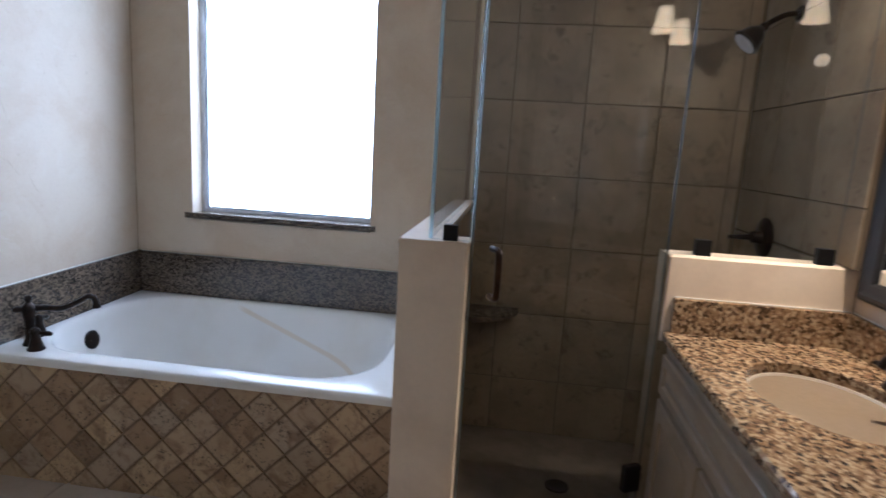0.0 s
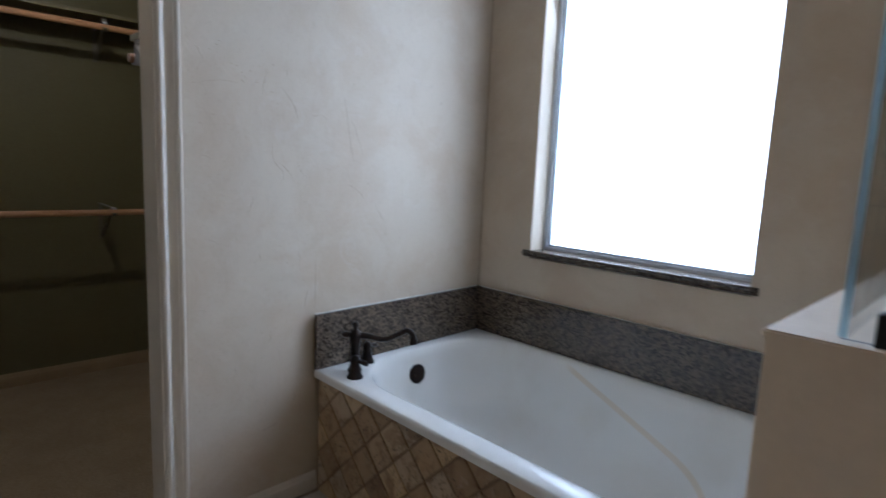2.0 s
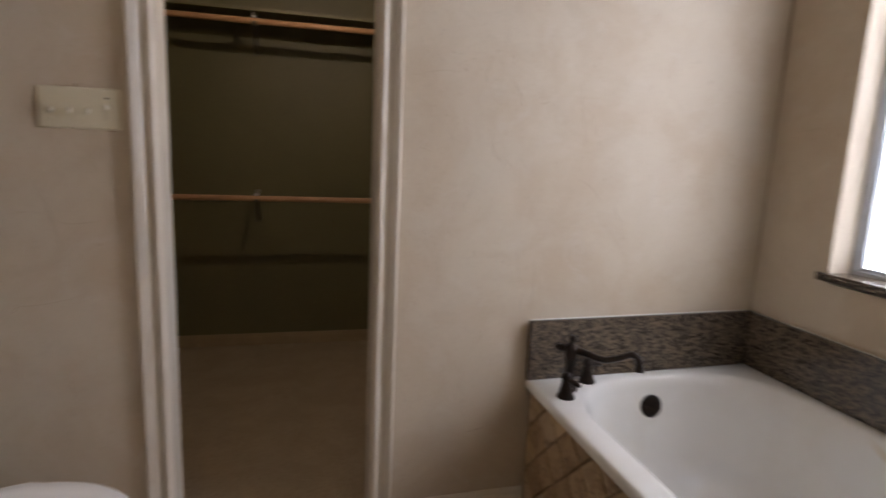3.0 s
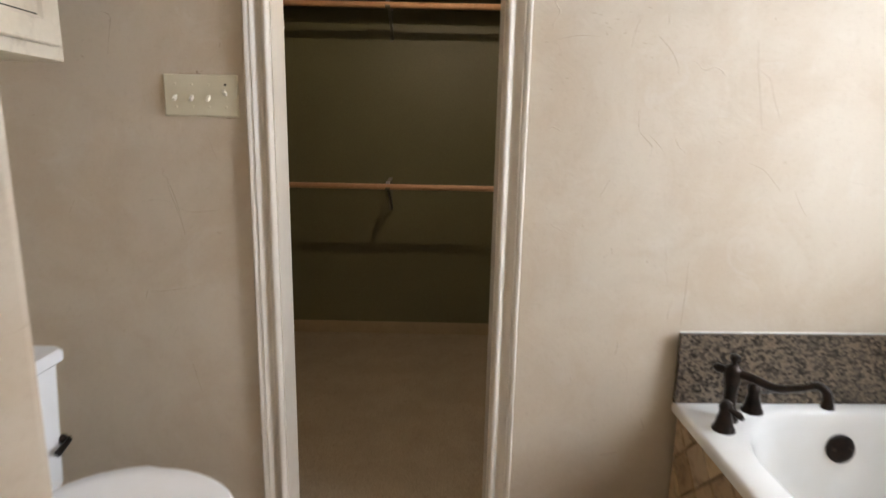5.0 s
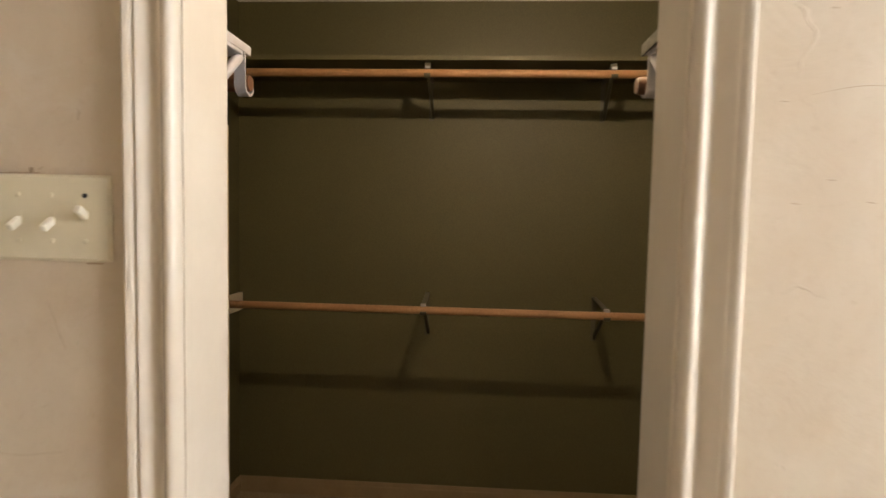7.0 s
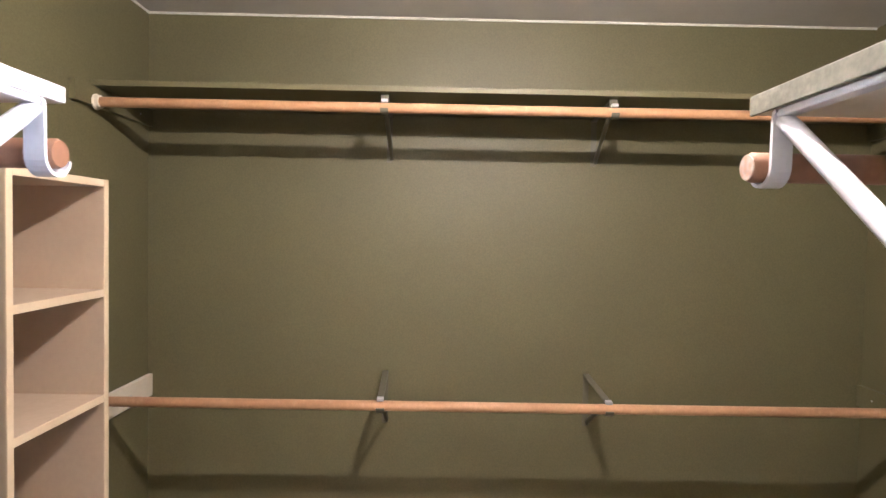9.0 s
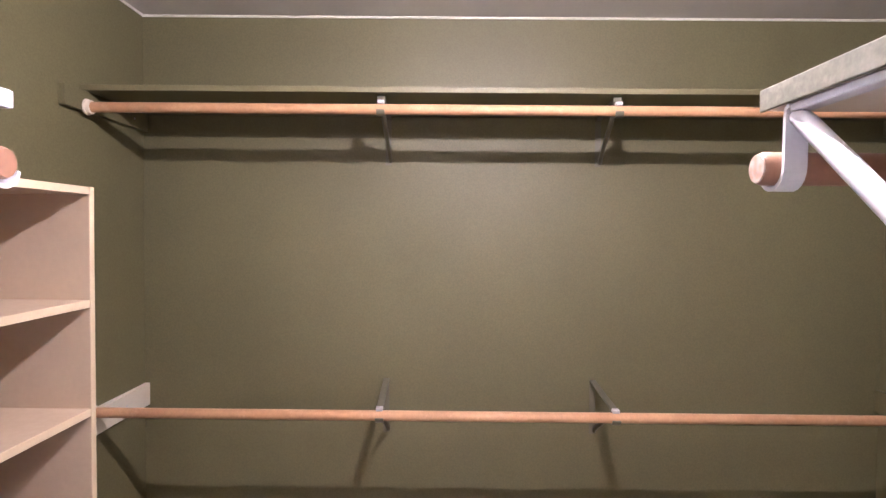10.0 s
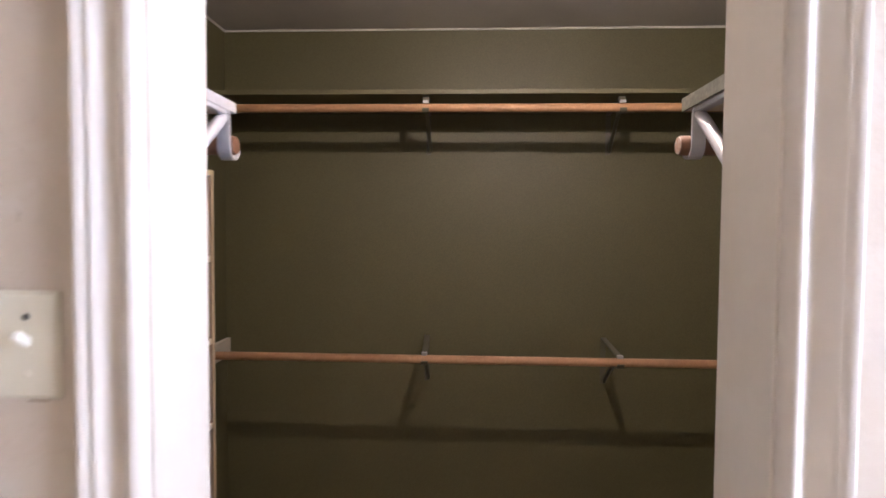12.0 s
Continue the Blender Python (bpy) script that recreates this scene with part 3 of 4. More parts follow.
# ---- bathtub ----
def bathtub():
    t = root("bathtub", "white acrylic bathtub set in a tiled skirt under the window", "bathtub")
    x0, x1, y0, y1 = 0.004, 1.652, 1.885, YW - 0.004
    sq = [(0.012, 0.012)] * 4

    def outer(i, z):
        pts = ring(x0 + i, x1 - i, y0 + i, y1 - i, sq, z)
        return [Vector((p.x + (wall_x(p.y) if p.x < 0.1 else 0), p.y, p.z)) for p in pts]

    def inner(i, z, right=1.0):
        r = [(min(max(0.05, q - i * 0.4), 0.44 * (0.822 - 2 * i)),) * 2 for q in (0.3, 0.26, 0.3, 0.3)]
        return ring(0.046 + i, 1.475 - i * right, 1.988 + i, 2.81 - i, r, z)

    rings = [outer(0.012, 0.482), outer(0, 0.485), outer(0, 0.503), outer(0.003, 0.512), outer(0.011, 0.517), inner(-0.022, 0.517), inner(-0.008, 0.513), inner(0, 0.503),
             inner(0.008, 0.47, 1.5), inner(0.02, 0.4, 2.2), inner(0.04, 0.3, 2.6), inner(0.065, 0.21, 2.6), inner(0.1, 0.15, 2.4), inner(0.16, 0.118, 2.0), inner(0.25, 0.11, 1.6)]
    part("shell", loft(rings, first=False), TUB, t, smooth=50)
    # overflow plate on the sloping end of the basin
    m = pose(0.0685, 2.376, 0.405, 0, 80, 0)
    part("overflow_plate", moved(lathe([(0.043, -0.004), (0.044, 0.003), (0.041, 0.006), (0.03, 0.0075), (0.012, 0.0085), (0.003, 0.0085)], 28), m), BRONZE, t, "dark bronze overflow plate", smooth=40)
    for dy in (-0.024, 0.024):
        part("screw", moved(lathe([(0.005, 0.006), (0.005, 0.01), (0.003, 0.0115)], 10), m @ Matrix.Translation((0, dy, 0))), BRASS, t)
    part("drain", lathe([(0.03, 0.1105), (0.03, 0.114), (0.02, 0.115), (0.004, 0.113)], 20, (0.42, 2.4, 0)), BRONZE, t)


bathtub()


def tub_faucet():
    f = root("tub_faucet", "oil-rubbed bronze tub faucet with two handles on the rim", "faucet")
    f.location = (0.114, 2.0, 0.517)
    c = (0.0, 0.0)
    body = lathe([(0.028, 0), (0.029, 0.006), (0.024, 0.014), (0.019, 0.03), (0.0165, 0.075), (0.018, 0.1), (0.0225, 0.125), (0.024, 0.142), (0.022, 0.158), (0.014, 0.166), (0.009, 0.17), (0.0085, 0.176), (0.0125, 0.183), (0.0135, 0.19), (0.01, 0.198), (0.003, 0.201)], 20)
    part("column", body, BRONZE, f, smooth=40)
    d = Vector((0.153, 0.169, 0)).normalized()
    path = smooth_path([d * 0.0 + Vector((0, 0, 0.147)), d * 0.05 + Vector((0, 0, 0.143)), d * 0.11 + Vector((0, 0, 0.133)), d * 0.165 + Vector((0, 0, 0.152)), d * 0.2 + Vector((0, 0, 0.17)), d * 0.222 + Vector((0, 0, 0.158)), d * 0.228 + Vector((0, 0, 0.13))])
    k = len(path)
    part("spout", tube(path, [0.0135 - 0.003 * math.sin(math.pi * i / k) for i in range(k)], 14), BRONZE, f, smooth=50)
    part("spout_tip", lathe([(0.011, 0.022), (0.0135, 0.018), (0.0155, 0.008), (0.0165, 0.0), (0.012, -0.001)], 18, d * 0.228 + Vector((0, 0, 0.118))), BRONZE, f, smooth=40)
    part("back_finial", tube([d * -0.018 + Vector((0, 0, 0.146)), d * -0.03 + Vector((0, 0, 0.147)), d * -0.043 + Vector((0, 0, 0.148)), d * -0.052 + Vector((0, 0, 0.148))], [0.01, 0.0115, 0.0125, 0.006], 12), BRONZE, f, smooth=50)
    for hx, hy, turn in ((0.058, -0.04, 20), (-0.055, 0.1, 100)):
        h = part("handle", lathe([(0.031, 0), (0.031, 0.006), (0.026, 0.012), (0.0215, 0.03), (0.017, 0.048), (0.0165, 0.06), (0.019, 0.07), (0.015, 0.082), (0.006, 0.088)], 20, (hx, hy, 0)), BRONZE, f, smooth=40)
        a = Vector((math.cos(radians(turn)), math.sin(radians(turn)), 0))
        part("lever", tube([Vector((hx, hy, 0.066)), Vector((hx, hy, 0.066)) + a * 0.024, Vector((hx, hy, 0.064)) + a * 0.045, Vector((hx, hy, 0.06)) + a * 0.058], [0.008, 0.0075, 0.0105, 0.006], 12), BRONZE, h, smooth=50)


tub_faucet()


def backsplash(name, label, bm, m, bead):
    b = root(name, label, "backsplash")
    part("slab", bm, m, b)
    part("caulk_bead", tube(bead, 0.0022, 6), CAULK, b, "white caulk bead")


# granite round the tub: along the closet wall and along the window wall
backsplash("tub_backsplash", "dark speckled granite backsplash along the tub's end", prism([(0.001, 1.885), (0.02, 1.885), (-0.012, YW - 0.022), (-0.012, YW - 0.001), (-0.034, YW - 0.001)], 0.5175, 0.74), TUB_GRANITE, [(0.006, 1.885, 0.742), (-0.028, YW - 0.02, 0.742)])
backsplash("tub_backsplash", "dark speckled granite backsplash under the window", box(-0.011, 1.654, YW - 0.021, YW - 0.001, 0.5175, 0.737), TUB_GRANITE, [(-0.02, YW - 0.006, 0.739), (1.654, YW - 0.006, 0.739)])


# ---- shower ----
def pane(name, label, corners, z0, z1, th=0.01):
    """An upright sheet of glass between two plan points; its edges are green."""
    a, b = Vector((*corners[0], 0)), Vector((*corners[1], 0))
    nrm = (b - a).normalized().cross(Vector((0, 0, 1))) * th / 2
    bm = prism([(a + nrm).to_2d(), (b + nrm).to_2d(), (b - nrm).to_2d(), (a - nrm).to_2d()], z0, z1)
    return bm


def glass_part(name, bm, parent, th=0.01, edge_to=9.0):
    o = part(name, bm, [GLASS, GLASS_EDGE, DARK_EDGE], parent, "clear glass with green edges")
    for f in o.data.polygons:
        if f.area < th * 3:
            f.material_index = 1 if f.center.x < edge_to else 2
    o.visible_shadow = False
    return o


GZ = 2.12
DOOR_A, DOOR_B = Vector((1.852, 1.604)), Vector((2.452, 1.957))
s = root("glass_screen", "clear glass shower panel standing on the tub half wall", "glass panel")
glass_part("pane", pane("", "", ((1.736, 1.612), (1.736, YW - 0.016)), 1.13, GZ), s)
glass_part("return_pane", pane("", "", ((1.736, 1.604), (1.846, 1.604)), 1.13, GZ), s)
part("clamp", box(1.772, 1.812, 1.59, 1.618, 1.1285, 1.172, 0.002), BLACK, s, "square black glass clamp")
s = root("glass_screen", "clear glass shower panel standing on the vanity half wall", "glass panel")
glass_part("pane", pane("", "", ((2.462, 1.975), (2.965, 1.975)), 1.085, GZ), s, edge_to=0.0)
for cx in (2.565, 2.93):
    part("clamp", box(cx - 0.024, cx + 0.024, 1.958, 1.99, 1.0835, 1.135, 0.002), BLACK, s, "square black glass clamp")


def shower_door():
    s = root("shower_door", "frameless clear glass shower door with bronze pull handle", "shower door")
    glass_part("pane", pane("", "", (DOOR_A, DOOR_B), -0.03, GZ), s, edge_to=2.0)
    d = (DOOR_B - DOOR_A).normalized()
    out = Vector((d.y, -d.x))
    p = DOOR_A + d * 0.062
    q = p + out * 0.042
    path = smooth_path([(p.x, p.y, 0.962), (q.x - out.x * 0.008, q.y - out.y * 0.008, 0.964), (q.x, q.y, 0.985), (q.x, q.y, 1.075), (q.x - out.x * 0.008, q.y - out.y * 0.008, 1.096), (p.x, p.y, 1.098)], 5)
    part("pull_handle", moved(tube(path, 0.0095, 12), Matrix.Translation((0, 0, 0.012))), BRASS, s, "worn bronze pull handle", smooth=60)
    for hz in (0.3, 1.97):
        h = DOOR_B - d * 0.032
        bm = box(-0.032, 0.032, -0.016, 0.016, -0.046, 0.046, 0.002)
        part("hinge", moved(bm, Matrix.Translation((h.x, h.y, hz)) @ pose(0, 0, 0, 0, 0, math.degrees(math.atan2(d.y, d.x)))), BLACK, s, "black glass hinge")


shower_door()


def shower_fittings():
    h = root("shower_sprayer", "dark bronze bell shower head on a short wall arm", "shower head")
    xw = 2.978
    y = 2.52
    part("flange", moved(lathe([(0.03, 0), (0.03, 0.006), (0.02, 0.016), (0.012, 0.02)], 20), pose(xw, y, 1.955, 0, -90, 0)), BRONZE, h, smooth=40)
    part("arm", tube(smooth_path([(xw, y, 1.955), (xw - 0.05, y - 0.004, 1.95), (xw - 0.1, y - 0.008, 1.925), (xw - 0.125, y - 0.01, 1.905)]), 0.011, 12), BRONZE, h, smooth=60)
    m = look((xw - 0.12, y - 0.01, 1.91), (xw - 0.25, y - 0.02, 1.78))
    part("bell", moved(lathe([(0.013, 0), (0.018, -0.012), (0.014, -0.022), (0.026, -0.035), (0.04, -0.055), (0.05, -0.085), (0.056, -0.1), (0.05, -0.106)], 26), m), BRONZE, h, smooth=40)
    part("spray_face", moved(lathe([(0.046, -0.1065), (0.03, -0.109), (0.003, -0.109)], 26), m), METAL, h, "grey spray face", smooth=40)
    v = root("shower_valve", "dark bronze shower valve with a lever handle", "shower valve")
    vm = pose(xw, 2.53, 1.09, 0, -90, 0)
    part("plate", moved(lathe([(0.082, 0), (0.082, 0.004), (0.074, 0.01), (0.03, 0.016), (0.024, 0.03), (0.024, 0.05), (0.014, 0.056)], 30), vm), BRONZE, v, smooth=35)
    part("lever", tube([(xw - 0.045, 2.53, 1.09), (xw - 0.075, 2.545, 1.085), (xw - 0.13, 2.56, 1.08)], [0.014, 0.011, 0.008], 12), BRONZE, v, smooth=50)
    c = root("corner_shelf", "quarter-round granite shelf in the shower corner", "shelf")
    pts = [(1.768, YW - 0.013)] + [(1.768 + 0.25 * math.cos(radians(a)), YW - 0.013 - 0.235 * math.sin(radians(a))) for a in range(0, 91, 9)]
    part("slab", prism(pts, 0.588, 0.61), TUB_GRANITE, c)
    d = root("shower_drain", "round dark drain in the shower floor", "drain")
    part("grate", lathe([(0.052, -0.05), (0.052, -0.046), (0.045, -0.045), (0.04, -0.047), (0.004, -0.047)], 26, (2.235, 2.4, 0)), BLACK, d, smooth=30)


shower_fittings()


# ---- vanity ----
def vanity_unit(y0, y1):
    v = root("vanity_cabinet", "painted vanity base cabinet with raised-panel doors", "cabinet", "vanity cabinets")
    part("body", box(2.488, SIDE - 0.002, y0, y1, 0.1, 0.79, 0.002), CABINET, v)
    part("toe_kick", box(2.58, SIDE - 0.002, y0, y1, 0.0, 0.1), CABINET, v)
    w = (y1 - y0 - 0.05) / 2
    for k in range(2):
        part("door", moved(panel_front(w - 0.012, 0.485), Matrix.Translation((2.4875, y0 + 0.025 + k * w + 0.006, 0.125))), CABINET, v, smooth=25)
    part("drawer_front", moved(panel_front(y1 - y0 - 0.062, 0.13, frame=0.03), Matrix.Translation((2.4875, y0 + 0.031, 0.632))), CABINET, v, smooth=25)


vanity_unit(1.03, 1.942)
vanity_unit(0.11, 1.022)


def countertop():
    c = root("countertop", "polished gold and brown granite countertop on the vanity", "countertop")
    sq = [(0.004, 0.004)] * 4
    ov = lambda i, z: ring(2.585 + i, 2.945 - i, 1.27 + i, 1.745 - i, [(0.18 - i, 0.2375 - i)] * 4, z)
    out = lambda i, z: ring(2.468 + i, SIDE - 0.001, 0.1 + i, 1.944, sq, z)
    bm = loft([ov(0, 0.797), out(0.006, 0.797), out(0, 0.803), out(0, 0.823), out(0.006, 0.83), ov(-0.004, 0.83), ov(0, 0.826), ov(0, 0.797)], last=False)
    part("slab", bm, COUNTER_GRANITE, c, smooth=30)
    s = root("sink", "biscuit oval undermount sink in the granite counter", "sink")
    part("bowl", loft([ov(-0.015, 0.7965), ov(0.004, 0.7965), ov(0.01, 0.77), ov(0.03, 0.72), ov(0.07, 0.675), ov(0.12, 0.655), ov(0.165, 0.65)]), SINK, s, smooth=50)
    part("drain_ring", lathe([(0.022, 0.65), (0.022, 0.654), (0.015, 0.655), (0.003, 0.653)], 18, (2.765, 1.507, 0)), BRONZE, s, smooth=40)
    backsplash("vanity_backsplash", "gold and brown granite backsplash below the half wall", box(2.49, SIDE - 0.021, 1.925, 1.944, 0.8305, 0.944, 0.002), COUNTER_GRANITE, [(2.492, 1.941, 0.947), (SIDE - 0.01, 1.941, 0.947)])
    backsplash("vanity_backsplash", "gold and brown granite backsplash along the mirror wall", box(SIDE - 0.02, SIDE - 0.001, 0.1, 1.944, 0.8305, 0.944, 0.002), COUNTER_GRANITE, [(SIDE - 0.004, 0.1, 0.946), (SIDE - 0.004, 1.94, 0.946)])
    f = root("sink_faucet", "dark bronze faucet behind the oval sink", "faucet")
    part("body", lathe([(0.028, 0), (0.028, 0.006), (0.02, 0.02), (0.016, 0.08), (0.02, 0.11), (0.012, 0.125), (0.003, 0.13)], 18, (2.972, 1.507, 0.83)), BRONZE, f, smooth=40)
    part("spout", tube(smooth_path([(2.972, 1.507, 0.93), (2.93, 1.507, 0.955), (2.88, 1.507, 0.945), (2.86, 1.507, 0.915)]), 0.011, 12), BRONZE, f, smooth=60)
    for hy in (1.407, 1.607):
        h = part("handle", lathe([(0.027, 0), (0.027, 0.006), (0.018, 0.03), (0.016, 0.05), (0.019, 0.062), (0.006, 0.072)], 18, (2.965, hy, 0.83)), BRONZE, f, smooth=40)
        part("lever", tube([(2.965, hy, 0.885), (2.945, hy + (0.02 if hy > 1.5 else -0.02), 0.888), (2.93, hy + (0.045 if hy > 1.5 else -0.045), 0.884)], [0.008, 0.009, 0.005], 12), BRONZE, h, smooth=50)


countertop()


def mirror():
    m = root("mirror", "wall mirror in a wide black frame above the vanity", "mirror")
    y0, y1, z0, z1, w = 1.09, 1.905, 1.0, 2.1, 0.06
    fx = SIDE - 0.001

    def rect(i, d):
        return [Vector((fx - d, y0 + i, z0 + i)), Vector((fx - d, y1 - i, z0 + i)), Vector((fx - d, y1 - i, z1 - i)), Vector((fx - d, y0 + i, z1 - i))]
    part("frame", loft([rect(0, 0), rect(0, 0.022), rect(0.008, 0.03), rect(0.02, 0.032), rect(0.035, 0.024), rect(w - 0.008, 0.02), rect(w, 0.012), rect(w, 0.0)], last=False), FRAME_BLACK, m, "black moulded frame", smooth=30)
    part("mirror_glass", box(fx - 0.009, fx - 0.005, y0 + w - 0.002, y1 - w + 0.002, z0 + w - 0.002, z1 - w + 0.002), MIRROR, m, "silvered glass")
    v = root("vanity_light", "bronze wall light with one lit frosted bell shade", "wall lamp")
    part("back_bar", box(SIDE - 0.025, SIDE - 0.001, 1.63, 1.79, 2.13, 2.185, 0.006), BRONZE, v)
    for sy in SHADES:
        part("arm", tube(smooth_path([(SIDE - 0.02, sy, 2.16), (2.95, sy, 2.17), (2.905, sy, 2.13), (2.9, sy, 1.975)]), 0.008, 10), BRONZE, v, smooth=60)
        sh = part("shade", lathe([(r * 0.72, z * 0.72) for r, z in ((0.026, 0.13), (0.03, 0.128), (0.036, 0.1), (0.043, 0.06), (0.052, 0.02), (0.062, 0.0), (0.058, 0.002), (0.048, 0.022), (0.039, 0.06), (0.03, 0.1), (0.022, 0.124))], 26, (2.9, sy, 1.86)), SHADE, v, "lit frosted glass bell shade", smooth=40)
        sh.visible_shadow = False
        part("holder", lathe([(0.02, 0.0), (0.024, 0.004), (0.024, 0.02), (0.012, 0.03)], 18, (2.9, sy, 1.95)), BRONZE, v, smooth=40)


mirror()


def globe_lamp():
    """The lamp behind the start, which shows in the mirror and the shower glass."""
    g = root("pendant_lamp", "small lit globe lamp on a bronze stem", "ceiling lamp")
    x, y, z = GLOBE
    part("canopy", lathe([(0.06, CEIL - 0.0005), (0.06, CEIL - 0.012), (0.02, CEIL - 0.03), (0.008, CEIL - 0.034)], 24, (x, y, 0)), BRONZE, g, smooth=40)
    part("stem", tube([(x, y, CEIL - 0.03), (x, y, z + 0.07)], 0.007, 10), BRONZE, g, smooth=50)
    part("holder", lathe([(0.01, 0.085), (0.022, 0.065), (0.024, 0.038)], 18, GLOBE), BRONZE, g, smooth=40)
    o = part("globe", lathe([(0.016, 0.042)] + [(0.045 * math.sin(radians(a)), 0.045 * math.cos(radians(a))) for a in range(24, 176, 12)], 24, GLOBE), SHADE, g, "lit frosted glass globe", smooth=60)
    o.visible_shadow = False


globe_lamp()


# ---- toilet corner ----
def toilet():
    t = root("toilet", "white ceramic toilet with closed lid beside the plaster wall", "toilet")
    cx = 0.505

    def oval(rx, yb, yf, z, n=40):
        yc = (yb + yf) / 2
        out = []
        for k in range(n):
            a = 2 * math.pi * k / n
            s = math.sin(a)
            wide = 1.0 if s > 0 else 1.06
            out.append(Vector((cx + rx * wide * math.cos(a), yc + (yf - yb) / 2 * s, z * 1.022)))
        return out
    part("bowl", loft([oval(0.115, 0.12, 0.5, 0.0), oval(0.11, 0.13, 0.49, 0.06), oval(0.105, 0.14, 0.5, 0.16), oval(0.14, 0.16, 0.6, 0.28), oval(0.175, 0.19, 0.668, 0.37), oval(0.18, 0.2, 0.676, 0.4)], first=True), CERAMIC, t, smooth=50)
    part("seat", loft([oval(0.182, 0.215, 0.682, 0.401), oval(0.188, 0.21, 0.688, 0.405), oval(0.188, 0.21, 0.688, 0.415), oval(0.182, 0.215, 0.682, 0.419)], first=True), CERAMIC, t, smooth=50)
    part("lid", loft([oval(0.194, 0.215, 0.698, 0.4195), oval(0.2, 0.21, 0.704, 0.427), oval(0.2, 0.21, 0.704, 0.438), oval(0.19, 0.22, 0.694, 0.447), oval(0.14, 0.26, 0.64, 0.451), oval(0.05, 0.38, 0.5, 0.452)], first=True), CERAMIC, t, "closed white lid", smooth=50)
    for hx in (-0.085, 0.085):
        part("hinge", tube([(cx + hx - 0.03, 0.232, 0.447), (cx + hx + 0.03, 0.232, 0.447)], 0.014, 14), CERAMIC, t, smooth=50)
    rr = [(0.03, 0.03)] * 4
    part("tank", loft([ring(cx - 0.19, cx + 0.19, -0.03, 0.2, rr, 0.385), ring(cx - 0.2, cx + 0.2, -0.03, 0.21, rr, 0.42), ring(cx - 0.213, cx + 0.213, -0.03, 0.218, rr, 0.735)], first=True), CERAMIC, t, smooth=50)
    part("tank_lid", loft([ring(cx - 0.218, cx + 0.218, -0.036, 0.224, rr, 0.736), ring(cx - 0.226, cx + 0.226, -0.04, 0.23, rr, 0.742), ring(cx - 0.226, cx + 0.226, -0.04, 0.23, rr, 0.762), ring(cx - 0.219, cx + 0.219, -0.034, 0.224, rr, 0.771)], first=True), CERAMIC, t, smooth=40)
    h = part("flush_lever", moved(lathe([(0.013, 0), (0.013, 0.006), (0.008, 0.012), (0.008, 0.018)], 16), pose(0.318, 0.2135, 0.535, -90, 0, 0)), BRONZE, t, "dark flush lever", smooth=40)
    part("grip", tube([(0.318, 0.233, 0.535), (0.34, 0.236, 0.531), (0.37, 0.236, 0.525)], [0.007, 0.007, 0.009], 10), BRONZE, h, smooth=50)


toilet()


def wall_cabinet():
    c = root("wall_cabinet", "cream glazed wall cabinet hung above the toilet", "cabinet")
    x0, x1, yf, z0, z1 = 0.226, 0.818, 0.264, 1.458, 2.2
    part("body", box(x0, x1, -0.079, yf - 0.02, z0, z1, 0.002), GLAZED, c)
    part("face_frame", box(x0, x1, yf - 0.0195, yf - 0.0005, z0, z1, 0.002), GLAZED, c)
    w = (x1 - x0 - 0.06) / 2
    for k in range(2):
        bm = panel_front(w - 0.006, z1 - z0 - 0.06, frame=0.05)
        d = part("door", moved(bm, pose(x0 + 0.03 + k * w + w - 0.003, yf - 0.0005, z0 + 0.03, 0, 0, 0) @ Matrix(((0, -1, 0, 0), (-1, 0, 0, 0), (0, 0, 1, 0), (0, 0, 0, 1)))), GLAZED, c, smooth=25)
        # near-black strip laid in the panel's lower recess as its shade
        part("groove_shade", box(x0 + 0.03 + k * w + 0.058, x0 + 0.03 + k * w + w - 0.062, yf + 0.0085, yf + 0.0092, z0 + 0.088, z0 + 0.091), SHADOW_GAP, d)


wall_cabinet()


